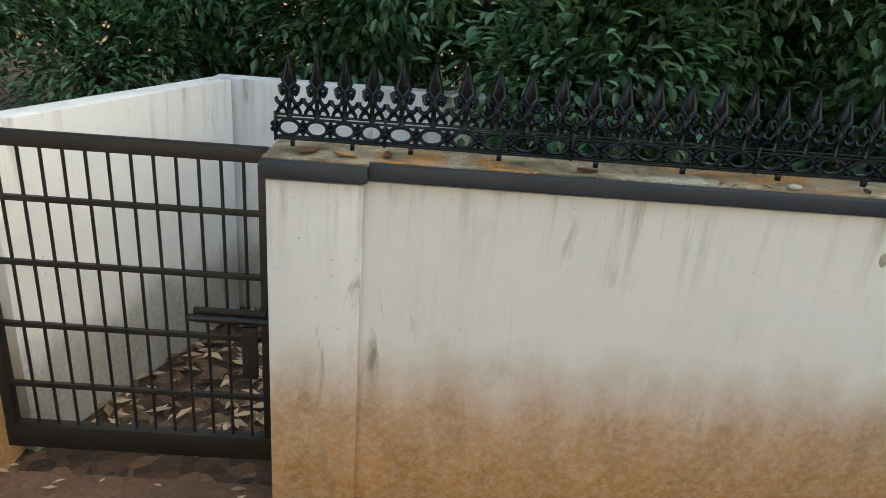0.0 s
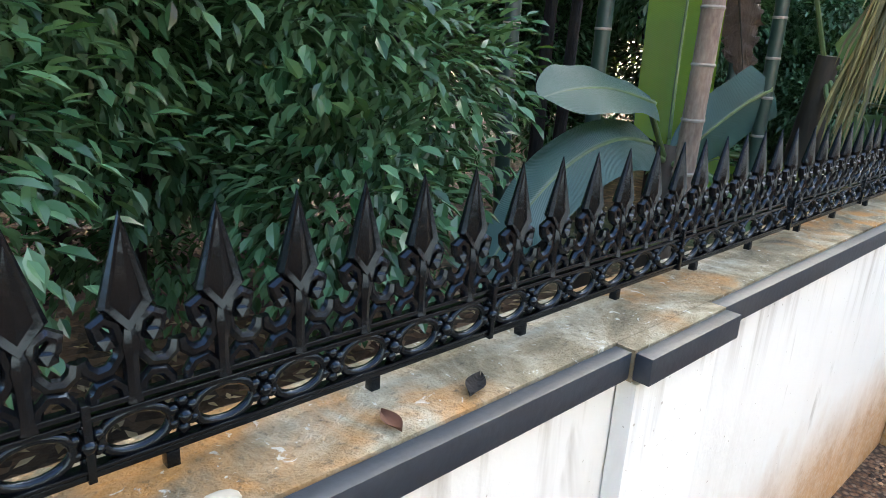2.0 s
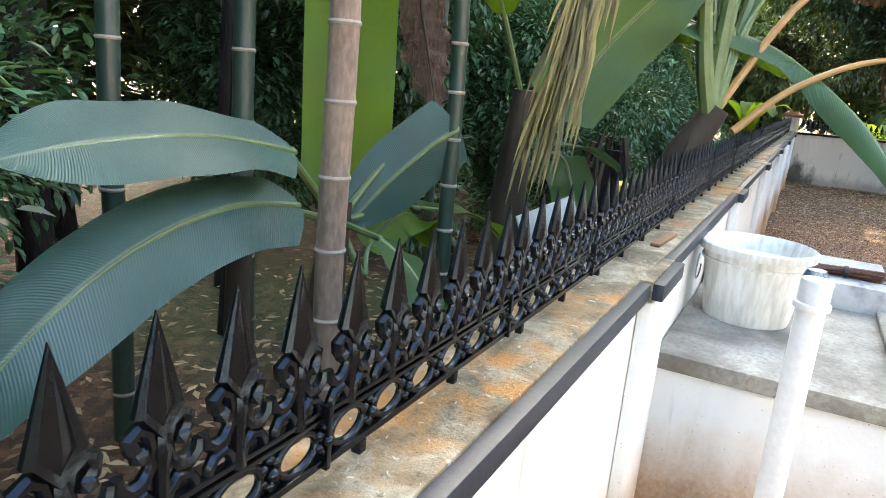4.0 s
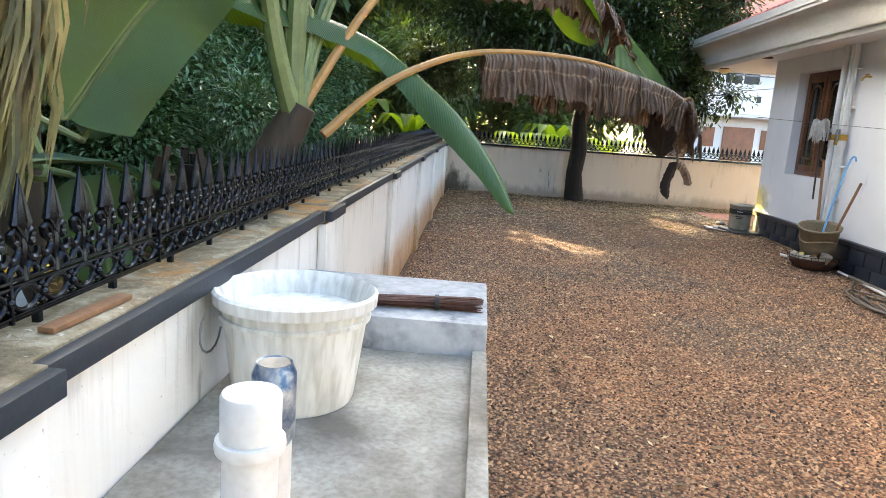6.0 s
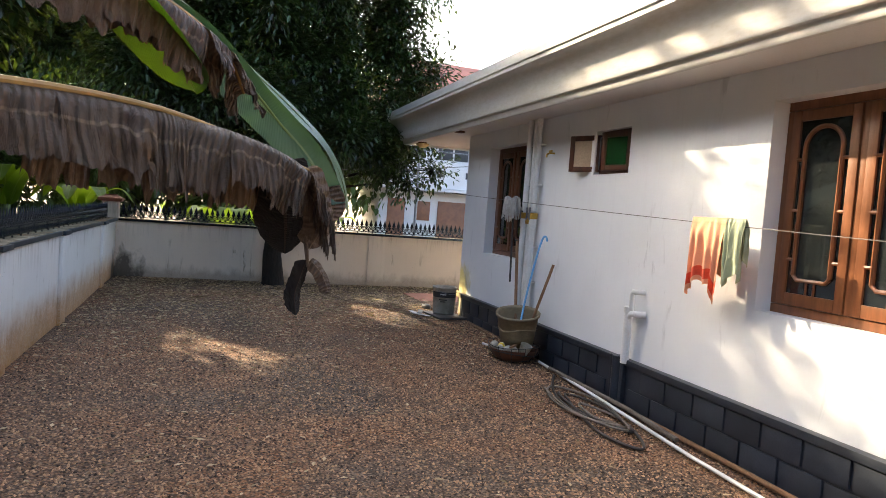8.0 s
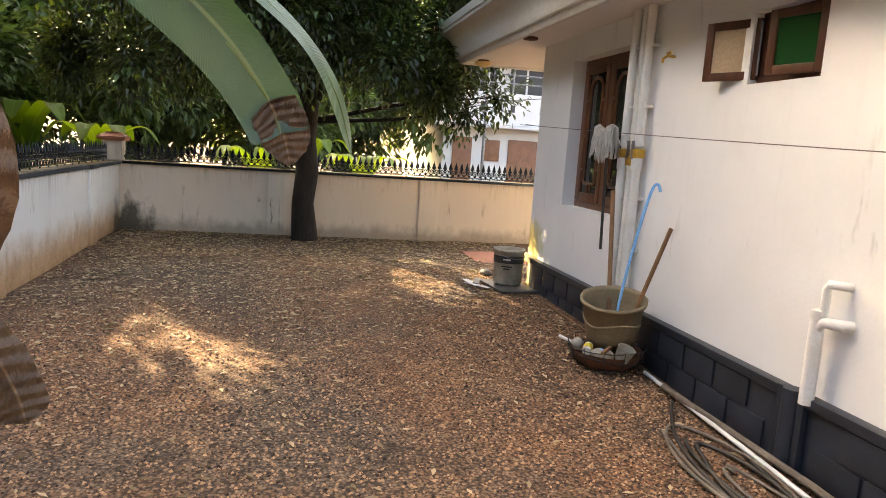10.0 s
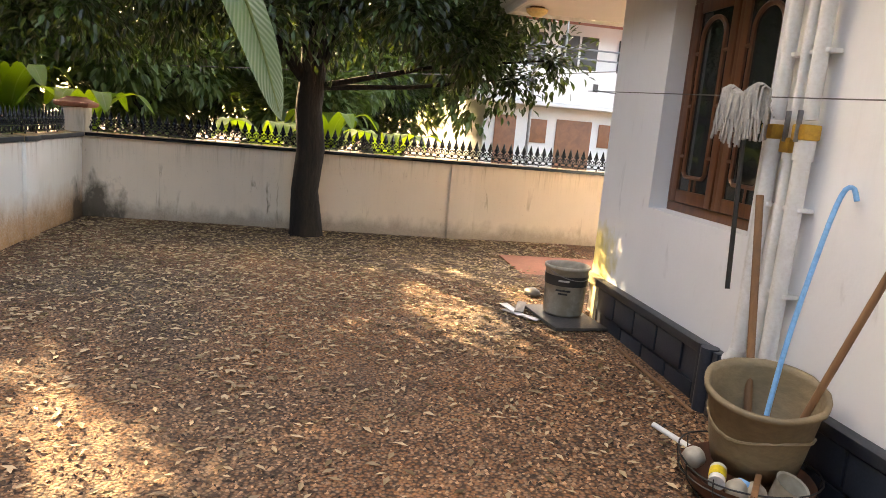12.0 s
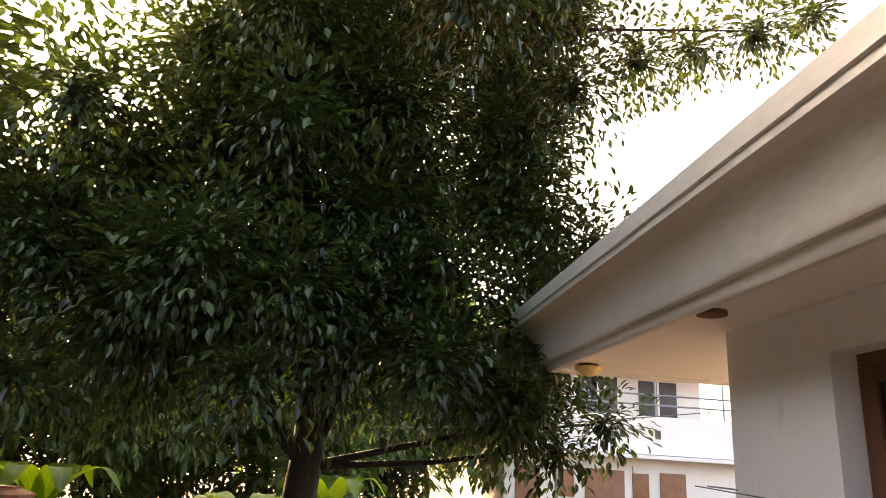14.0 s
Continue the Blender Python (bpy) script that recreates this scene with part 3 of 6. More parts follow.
def fence_panel(n=SPEARS, feet=(0.07, 0.33)):
    p = thing("iron_fence_panel", "black cast-iron fence panel with spear points and scrolls on the wall", "fence", "iron fence panels along the walls")
    length = PITCH * n
    spear, ring, flower = spear_mesh(), ring_mesh(), flower_mesh()
    for z, h in ((0.022, 0.007), (0.029, 0.004), (0.0805, 0.006), (0.0915, 0.006)):
        part("rail", boxed((0.001, -0.006 if h > 0.005 else -0.008, z - h / 2), (length - 0.001, 0.006 if h > 0.005 else 0.008, z + h / 2), 0.0012), M["iron"], p)
    for x in feet:
        part("foot", boxed((x, -0.007, 0), (x + 0.014, 0.007, 0.0185), 0.001), M["iron"], p)
    part("joint_clip", boxed((-0.004, -0.010, 0.016), (0.004, 0.010, 0.099), 0.001), M["iron"], p)
    for k in range(n):
        for nm, me, dx in (("spear", spear, 0.5), ("ring", ring, 0.5), ("flower", flower, 0.0)):
            o = new(nm, me)
            o.parent = p
            o.location = ((k + dx) * PITCH, 0, 0)
    return p


FENCE_X, PANEL = -0.036, PITCH * SPEARS
short_panel = fence_panel(4, (0.05, 0.25))
short_panel.matrix_basis = pose(-0.353, FENCE_Y, WALL_TOP) @ Matrix.Diagonal((0.869, 1, 1, 1))
panel = fence_panel()
panel.matrix_basis = pose(FENCE_X, FENCE_Y, WALL_TOP)
for k in range(1, 32):
    copy_thing(panel, pose(FENCE_X + k * PANEL, FENCE_Y + 0.002 * math.sin(7 * k), WALL_TOP, 1.1 * math.sin(3 * k), 0, 0))
for k in range(14):
    copy_thing(panel, pose(BACK_X + 0.14, 1.34 - k * PANEL, WALL_TOP, 0, 0, -90))


# ---- small gate and the walled corner behind it ----
def make_gate():
    g = thing("small_iron_gate", "low black barred iron gate, closed, with a sliding bolt", "gate", m=pose(-1.285, 1.50, 0))
    w = 0.91
    part("top_rail", boxed((0, -0.022, 1.005), (w, 0.022, 1.048), 0.003), M["gate"], g)
    for z in (0.842, 0.63, 0.41, 0.185):
        part("rail", boxed((0, -0.008, z - 0.009), (w, 0.008, z + 0.009), 0.002), M["gate"], g)
    part("bottom_rail", boxed((0, -0.02, -0.06), (w, 0.02, 0.03), 0.003), M["gate"], g)
    for x in (0.0, w - 0.03):
        part("stile", boxed((x, -0.017, 0.03), (x + 0.035, 0.017, 1.0), 0.003), M["gate"], g)
    for k in range(12):
        x = 0.107 + k * 0.0662
        part("bar", tubed([(x, 0.0, 0.03), (x, 0.0, 1.01)], 0.0055, 8), M["gate"], g)
    bolt = part("bolt_plate", boxed((0.67, -0.035, 0.475), (0.90, -0.018, 0.525), 0.004), M["gate"], g, "black bolt plate")
    part("bolt", tubed([(0.66, -0.05, 0.50), (0.91, -0.05, 0.50)], 0.012, 10), M["gate"], bolt)
    part("padlock_hasp", boxed((0.82, -0.04, 0.28), (0.87, -0.02, 0.47), 0.006), M["gate"], bolt)


make_gate()
solid("wall_corner_side", boxed((0, -0.12, LOW - 0.2), (1.3, 0, 1.03), 0.004), M["wall_corner"], "white wall of the corner behind the gate", "wall", "structure").matrix_basis = pose(-1.40, 1.66, 0, 0, 0, 71.5)
solid("wall_corner_back", boxed((-0.98, 2.9, LOW - 0.2), (0.35, 3.02, 1.03), 0.004), M["wall_corner"], "short white wall behind the gate", "wall", "structure")
solid("pilaster_gate", boxed((-1.62, 1.37, -0.3), (-1.335, 1.66, 1.04), 0.004), M["wall"], "white gate pier", "pilaster", "structure")


# ---- the house ----
HY, HX = -3.66, 14.22
SOFFIT = 2.70
OPEN = [(6.72, 8.47, 1.07, 2.47), (10.11, 10.70, 2.045, 2.46), (12.23, 13.38, 1.07, 2.47)]


def make_house():
    bm = bmesh.new()
    x = -4.0
    for x0, x1, z0, z1 in OPEN:
        box(bm, (x, HY - 0.22, 0), (x0, HY, SOFFIT))
        box(bm, (x0, HY - 0.22, 0), (x1, HY, z0))
        box(bm, (x0, HY - 0.22, z1), (x1, HY, SOFFIT))
        x = x1
    box(bm, (x, HY - 0.22, 0), (HX, HY, SOFFIT))
    bmesh.ops.remove_doubles(bm, verts=bm.verts, dist=1e-4)
    solid("wall_house_north", bm, M["house"], "white painted house wall", "wall", "structure")
    solid("wall_house_east", boxed((HX - 0.22, -9, 0), (HX - 0.002, HY - 0.222, SOFFIT)), M["house"], "white house end wall", "wall", "structure")
    solid("wall_house_west", boxed((-4, -9, 0), (-3.8, HY - 0.222, SOFFIT)), M["house"], "white house end wall", "wall", "structure")
    solid("wall_house_south", boxed((-4, -9.2, 0), (HX, -9.002, SOFFIT)), M["house"], "white house rear wall", "wall", "structure")
    solid("partition", boxed((-3.79, -6.2, 0), (HX - 0.23, -6.1, SOFFIT)), M["dark_room"], "inner wall of the rooms", "wall", "structure")
    solid("floor_house", boxed((-3.79, -8.99, 0.3), (HX - 0.23, HY - 0.23, 0.45)), M["dark_room"], "inner floor", "floor", "structure")
    solid("ceiling", boxed((-5, -10, SOFFIT + 0.002), (16.12, -3.22, SOFFIT + 0.14)), M["soffit"], "plain painted soffit slab under the eaves", "ceiling", "structure")
    for y, xx in ((-9.4, 16.2),):
        solid("porch_column", boxed((xx - 0.12, y - 0.12, 0), (xx + 0.12, y + 0.12, SOFFIT), 0.01), M["house"], "white porch column", "column", "structure")


def eave_profile():
    """Moulded eave, from the soffit's edge outwards and upwards: (outward, height)."""
    out = [(0.0, 0.0), (0.0, -0.03), (0.035, -0.03), (0.05, -0.012), (0.052, 0.012), (0.062, 0.03), (0.085, 0.036), (0.095, 0.05), (0.097, 0.075)]
    for k in range(9):
        a = k / 8
        out.append((0.10 + 0.17 * (a ** 1.6), 0.085 + 0.26 * math.sin(a * 1.35)))
    out += [(0.285, 0.345), (0.285, 0.385), (0.30, 0.39), (0.30, 0.49), (0.0, 0.49)]
    return out


def make_eaves():
    prof = eave_profile()
    # front run, mitred at the far corner, then the end run
    path = [Vector((-5, -3.22, SOFFIT)), Vector((16.12, -3.22, SOFFIT)), Vector((16.12, -10, SOFFIT))]
    outs = [Vector((0, 1, 0)), Vector((1, 1, 0)), Vector((1, 0, 0))]
    bm = bmesh.new()
    rings = [[bm.verts.new(p + o * d + Vector((0, 0, h))) for d, h in prof] for p, o in zip(path, outs)]
    for a, b in zip(rings, rings[1:]):
        for k in range(len(prof)):
            bm.faces.new((a[k], b[k], b[(k + 1) % len(prof)], a[(k + 1) % len(prof)]))
    bm.faces.new(rings[0]), bm.faces.new(rings[-1][::-1])
    bmesh.ops.recalc_face_normals(bm, faces=bm.faces)
    eave = solid("eave_moulding", bm, M["fascia"], "moulded grey-white eave round the roof", "eave", "structure")
    # sloping roof slab and tile courses
    slope = math.tan(radians(27))
    bm = bmesh.new()
    y0, z0 = -3.04, SOFFIT + 0.495
    v = [bm.verts.new(p) for p in ((-5, y0, z0), (16.36, y0, z0), (12.86, y0 - 3.5, z0 + 3.5 * slope), (-1.5, y0 - 3.5, z0 + 3.5 * slope), (16.36, y0 - 7, z0), (-5, y0 - 7, z0))]
    for f in ((0, 1, 2, 3), (1, 4, 2), (4, 5, 3, 2), (5, 0, 3), (0, 5, 4, 1)):
        bm.faces.new([v[i] for i in f])
    roof = solid("roof", bm, M["red_tile"], "red clay tile roof", "roof", "structure")
    tile = bmesh.new()
    sheet(tile, lambda a, b: Vector((0.23 * (a - 0.5), -0.30 * b * math.cos(radians(27)), 0.03 + 0.03 * math.sin(a * 6.28) + 0.30 * b * math.sin(radians(27)) - 0.02 * b)), 8, 1)
    geo = bmesh.ops.extrude_face_region(tile, geom=tile.faces[:])
    bmesh.ops.translate(tile, verts=[g for g in geo["geom"] if isinstance(g, bmesh.types.BMVert)], vec=(0, 0, -0.014))
    tme = finish("tile", tile, M["red_tile"], False)
    for r in range(4):
        for c in range(62):
            x = 16.1 - c * 0.225 - (0.25 * r)
            if x < 2.2:
                continue
            o = new("tile", tme)
            o.parent = roof
            o.location = (x, y0 - r * 0.25, z0 + r * 0.25 * slope)
    for x, y in ((15.78, -3.40), (13.75, -3.32)):
        lamp = thing("soffit_lamp", "small brown round lamp fitting under the eaves", "lamp", m=pose(x, y, SOFFIT))
        big = x > 15
        part("base", lathe([(0.075, 0.002), (0.075, -0.02), (0.05, -0.025)], 20), M["rust"], lamp)
        if big:
            part("bowl", lathe([(0.11, -0.02), (0.10, -0.05), (0.05, -0.085), (0.0, -0.09)], 20), M["cream"], lamp, "cream glass bowl")


def window(name, x0, x1, z0, z1, panes, y=HY - 0.13, mat="wood"):
    w = thing(name, "teak casement window with arched glazing bars, shut", "window", kind="structure")
    d = 0.07
    for a, b in (((x0, z0), (x1, z0 + 0.06)), ((x0, z1 - 0.06), (x1, z1))):
        part("frame", boxed((a[0], y - d, a[1]), (b[0], y, b[1]), 0.005), M[mat], w)
    pw = (x1 - x0 - 0.05) / panes
    for k in range(panes + 1):
        x = x0 + k * pw
        part("frame", boxed((x, y - d, z0 + 0.062), (x + 0.05, y + 0.002, z1 - 0.062), 0.005), M[mat], w)
    for k in range(panes):
        a, b = x0 + k * pw + 0.053, x0 + (k + 1) * pw - 0.003
        lo, hi = z0 + 0.065, z1 - 0.065
        sash = part("sash", boxed((a, y - 0.02, lo), (a + 0.065, y + 0.012, hi), 0.004), M[mat], w)
        part("stile", boxed((b - 0.065, y - 0.02, lo), (b, y + 0.012, hi), 0.004), M[mat], sash)
        part("rail", boxed((a + 0.067, y - 0.02, lo), (b - 0.067, y + 0.012, lo + 0.08), 0.004), M[mat], sash)
        part("rail", boxed((a + 0.067, y - 0.02, hi - 0.07), (b - 0.067, y + 0.012, hi), 0.004), M[mat], sash)
        part("pane", boxed((a + 0.06, y - 0.008, lo + 0.07), (b - 0.06, y - 0.003, hi - 0.06)), M["glass"], sash)
        # decorative bars: an inner stepped frame with an arched head
        cx, r = (a + b) / 2, (b - a) / 2 - 0.115
        ia, ib = cx - r, cx + r
        bar = bmesh.new()
        zt = hi - 0.10 - r
        pts = [(ia, y + 0.004, lo + 0.20)] + [(cx - r * math.cos(radians(q)), y + 0.004, zt + r * 0.9 * math.sin(radians(q))) for q in range(0, 181, 15)] + [(ib, y + 0.004, lo + 0.20)]
        tube(bar, pts, 0.016, 6)
        tube(bar, [(ia, y + 0.004, lo + 0.2), (ia + 0.03, y + 0.004, lo + 0.17), (ib - 0.03, y + 0.004, lo + 0.17), (ib, y + 0.004, lo + 0.2)], 0.014, 6)
        part("glazing_bar", bar, M[mat], sash)
        for z in (lo + 0.30, lo + 0.62, hi - 0.32):
            cr = bmesh.new()
            tube(cr, [(a + 0.06, y + 0.004, z), (ia, y + 0.004, z)], 0.012, 6)
            tube(cr, [(ib, y + 0.004, z), (b - 0.06, y + 0.004, z)], 0.012, 6)
            part("cross_bar", cr, M[mat], sash)
        cr = bmesh.new()
        for xx in (cx - 0.03, cx + 0.03):
            tube(cr, [(xx, y + 0.004, lo + 0.08), (xx, y + 0.004, lo + 0.17)], 0.008, 6)
        part("cross_bar", cr, M[mat], sash)
    bars = bmesh.new()
    for k in range(int((x1 - x0) / 0.12)):
        xx = x0 + 0.08 + k * 0.12
        tube(bars, [(xx, y - 0.055, z0 + 0.05), (xx, y - 0.055, z1 - 0.05)], 0.006, 6)
    part("security_bar", bars, M["metal"], w)


def vent_leaf(parent, w, h, pane):
    part("leaf_stile", boxed((0, -0.015, 0), (0.05, 0.015, h), 0.003), M["wood_dark"], parent)
    part("leaf_stile", boxed((w - 0.05, -0.015, 0), (w, 0.015, h), 0.003), M["wood_dark"], parent)
    for z in (0, h - 0.05):
        part("leaf_rail", boxed((0.052, -0.015, z), (w - 0.052, 0.015, z + 0.05), 0.003), M["wood_dark"], parent)
    part("pane", boxed((0.045, -0.003, 0.045), (w - 0.045, 0.003, h - 0.045)), M[pane], parent)


def make_vent():
    x0, x1, z0, z1 = OPEN[1]
    v = thing("ventilator_window", "small dark wood ventilator with two leaves standing open", "window", kind="structure")
    y = HY - 0.06
    for a, b in (((x0, z0), (x1, z0 + 0.05)), ((x0, z1 - 0.05), (x1, z1))):
        part("frame", boxed((a[0], y - 0.07, a[1]), (b[0], y, b[1]), 0.003), M["wood_dark"], v)
    for x in (x0, x1 - 0.05):
        part("frame", boxed((x, y - 0.07, z0 + 0.052), (x + 0.05, y, z1 - 0.052), 0.003), M["wood_dark"], v)
    h = z1 - z0 - 0.06
    for px, ang, w, pane in ((x1 - 0.02, 22, 0.36, "pane_cream"), (x0 + 0.03, 13, 0.36, "glass_green")):
        leaf = new("leaf_hinge", bpy.data.meshes.new("leaf_hinge"))
        bm = tubed([(0, 0, 0.02), (0, 0, h - 0.02)], 0.008, 6)
        bm.to_mesh(leaf.data), bm.free()
        leaf.data.materials.append(M["metal"])
        leaf.parent = v
        leaf.matrix_basis = pose(px, y + 0.02, z0 + 0.03, 0, 0, ang)
        vent_leaf(leaf, w, h, pane)


make_house()
make_eaves()
window("window_1", *OPEN[0], 3)
window("window_2", *OPEN[2], 2, mat="wood_shaded")
make_vent()


def make_plinth():
    base = solid("plinth", boxed((-4, HY + 0.002, -0.2), (13.93, HY + 0.045, 0.375)), M["plinth"], "dark blue-black block plinth along the house", "plinth", "structure")
    solid("plinth_cap", boxed((-4, HY + 0.001, 0.378), (13.93, HY + 0.075, 0.432), 0.006), M["plinth"], "dark plinth capping", "plinth", "structure")
    # cream colour carries sunlight on the plinth as well as its stain
    end = thing("plinth_end", "end of the plinth beside the pail, sunlit yellow and stain coloured in as cream", "plinth", kind="structure")
    part("cap", boxed((13.932, HY + 0.001, 0.378), (14.3, HY + 0.08, 0.44), 0.006), M["cream"], end)
    part("body", boxed((13.932, HY + 0.001, -0.2), (13.99, HY + 0.07, 0.376), 0.004), M["cream"], end)
    for x in (9.90, 12.28):
        pier = thing("drain_chase", "dark painted downpipe boxed into the plinth", "pipe", kind="structure")
        part("pipe", tubed([(x, HY + 0.07, -0.1), (x, HY + 0.07, 0.445)], 0.05, 14), M["plinth"], pier)
        part("side", boxed((x - 0.10, HY + 0.046, -0.1), (x - 0.055, HY + 0.085, 0.44), 0.004), M["plinth"], pier)
        part("side", boxed((x + 0.055, HY + 0.046, -0.1), (x + 0.10, HY + 0.085, 0.44), 0.004), M["plinth"], pier)
    block = finish("block", boxed((0.012, 0, 0.010), (0.322, 0.016, 0.176), 0.005), M["plinth"])
    for r in range(2):
        for k in range(54):
            x = -3.9 + k * 0.333 + (0.16 if r else 0)
            if x + 0.33 > 13.93 or any(p - 0.43 < x < p + 0.10 for p in (9.90, 12.28)):
                continue
            o = new("block", block)
            o.parent = base
            o.location = (x, HY + 0.045, 0.012 + r * 0.182)


make_plinth()


# ---- cement tank against the wall ----
def make_tank():
    t = thing("septic_tank", "low cement tank with a raised cover slab, stained", "tank")
    part("body", boxed((4.36, 0.66, -0.1), (5.96, 1.384, 0.66), 0.008), M["wall"], t, "whitewashed mud-stained side")
    part("top", boxed((4.34, 0.64, 0.662), (5.40, 1.385, 0.72), 0.006), M["tank"], t, "grey cement top")
    part("kerb", boxed((4.40, 0.642, 0.722), (5.395, 0.69, 0.745), 0.006), M["tank"], t)
    part("cover_slab", boxed((5.402, 0.645, 0.662), (6.0, 1.384, 0.83), 0.008), M["slab"], t, "blotched pale cement slab")


make_tank()


def make_bucket():
    b = thing("white_bucket", "large white plastic bucket, streaked with grime, on the tank", "bucket", m=pose(4.975, 1.165, 0.72))
    part("body", lathe([(0.0, 0.004), (0.150, 0.004), (0.155, 0.0), (0.160, 0.012), (0.192, 0.262), (0.212, 0.264), (0.214, 0.292), (0.206, 0.298), (0.199, 0.292), (0.186, 0.262), (0.150, 0.02), (0.0, 0.016)], 40), M["bucket"], b, smooth=False)
    part("ring", lathe([(0.191, 0.225), (0.197, 0.225), (0.198, 0.235), (0.192, 0.236)], 40), M["bucket"], b)
    hp = [(-0.10 + 0.07 * math.cos(a), 0.19, 0.20 + 0.06 * math.sin(a)) for a in np.linspace(2.2, 6.0, 10)]
    part("handle", tubed(hp, 0.003, 6), M["metal"], b, "thin wire handle")


make_bucket()


def make_vent_pipe():
    p = thing("vent_pipe", "capped white plastic pipe standing at the tank", "pipe", m=pose(4.06, 0.98, 0) @ Matrix.Diagonal((0.78, 0.78, 1.045, 1)))
    part("pipe", tubed([(0, 0, 0), (0, 0, 1.02)], 0.046, 24), M["pvc"], p)
    part("collar", lathe([(0.047, 0.995), (0.057, 0.995), (0.059, 1.003), (0.057, 1.011), (0.050, 1.012)], 24), M["pvc"], p)
    part("cap", lathe([(0.0, 1.013), (0.050, 1.013), (0.050, 1.066), (0.047, 1.07), (0.0, 1.07)], 24), M["pvc"], p)


make_vent_pipe()


def make_tap():
    q = thing("stub_pipe", "short white plastic pipe behind the capped one", "pipe", m=pose(4.165, 0.982, 0))
    part("pipe", tubed([(0, 0, 0), (0, 0, 1.0)], 0.028, 16), M["pvc"], q)
    p = thing("drink_can", "small blue and silver drink can upended on a pipe", "can", m=pose(4.165, 0.982, 1.0))
    part("body", lathe([(0.0, 0.0), (0.026, 0.0), (0.032, 0.01), (0.032, 0.105), (0.026, 0.118), (0.026, 0.121), (0.023, 0.117), (0.0, 0.116)], 20), M["can_blue"], p)
    part("lid", lathe([(0.0, 0.1165), (0.022, 0.1175), (0.0225, 0.120), (0.0, 0.119)], 20), M["metal"], p, "bright metal lid")


make_tap()


def make_broom():
    b = thing("stick_broom", "bundle broom of dark coconut ribs lying on the slab", "broom", m=pose(5.53, 0.98, 0.83, 0, 0, -86))
    rng = random.Random(4)
    bm = bmesh.new()
    for k in range(110):
        a, r = rng.uniform(0, 6.28), 0.022 * math.sqrt(rng.random())
        w = rng.uniform(0.8, 1.3)
        y, z = r * math.cos(a), r * math.sin(a)
        tube(bm, [(-0.42 + rng.uniform(-0.08, 0.05), 1.9 * w * y, max(0.003, 0.018 + 0.5 * z)), (0.0, 1.3 * y, 0.024 + 0.8 * z), (0.16, y, 0.026 + z), (0.27 + rng.uniform(0, 0.05), 1.3 * w * y, 0.026 + 1.2 * z)], 0.0022, 3)
    part("ribs", bm, M["broom"], b)
    part("binding", tubed([(0.15, 0, 0.026), (0.165, 0, 0.026)], 0.027, 14), M["black_stick"], b)


make_broom()


# ---- pipes and fittings on the house wall ----
def make_wall_pipes():
    for k, (x, r) in enumerate(((12.05, 0.038), (11.93, 0.028), (11.82, 0.038))):
        p = thing("water_pipe", "white plastic pipe up the house wall with clips", "pipe", "pipes up the house wall")
        y = HY + r + 0.025
        part("pipe", tubed([(x, y, 0.50), (x, y, 1.55)], r, 16), M["pvc"], p)
        part("pipe", tubed([(x, y, 1.66), (x, y, SOFFIT)], r * 0.92, 16), M["pvc"], p)
        v = part("valve", boxed((x - r - 0.008, y - r, 1.57 - 0.06 * (k == 1)), (x + r + 0.008, y + r + 0.01, 1.64 - 0.06 * (k == 1)), 0.01), M["brass"], p, "yellow taped valve")
        part("lever", boxed((x - 0.008, y + r, 1.56), (x + 0.008, y + r + 0.02, 1.70), 0.003), M["metal"], v)
        part("coupling", lathe([(r * 0.9, 1.48), (r * 1.18, 1.48), (r * 1.18, 1.57), (r * 0.9, 1.57)], 16), M["pvc"], p).location = (x, y, 0)
        for z in (0.85, 1.25, 1.95, 2.4):
            part("clip", boxed((x - r - 0.02, HY + 0.001, z), (x + r + 0.02, y + 0.008, z + 0.02), 0.004), M["pvc"], p)
        part("elbow", tubed([(x, y, 0.52), (x + 0.01, y + 0.005, 0.47), (x + 0.05, y + 0.01, 0.44)], r * 1.1, 12), M["pvc"] if k == 0 else M["plinth"], p)
    t = thing("branch_pipe", "white plastic standpipe with two side arms into the wall", "pipe")
    x, y = 9.80, HY + 0.075
    part("riser", tubed([(x, y, 0.40), (x, y, 0.86)], 0.036, 18), M["pvc"], t)
    part("collar", lathe([(0.036, 0.84), (0.043, 0.84), (0.043, 0.885), (0.036, 0.89)], 18), M["pvc"], t).location = (x, y, 0)
    part("thin_riser", tubed([(x - 0.03, y, 0.86), (x - 0.03, y, 1.0), (x - 0.04, y, 1.02), (x - 0.09, y - 0.04, 1.02), (x - 0.10, HY, 1.02)], 0.022, 12), M["pvc"], t)
    part("arm", tubed([(x, y, 0.78), (x - 0.04, y, 0.83), (x - 0.12, y - 0.03, 0.835), (x - 0.14, HY, 0.835)], 0.028, 12), M["pvc"], t)
    b = thing("wall_tap", "small brass tap on the house wall", "tap", m=pose(11.55, HY, 2.30))
    part("spout", tubed([(0, 0, 0), (0, 0.06, 0), (0, 0.09, -0.02), (0, 0.095, -0.05)], 0.010, 10), M["brass"], b)
    part("handle", boxed((-0.03, 0.04, 0.012), (0.03, 0.055, 0.03), 0.003), M["brass"], b)


make_wall_pipes()


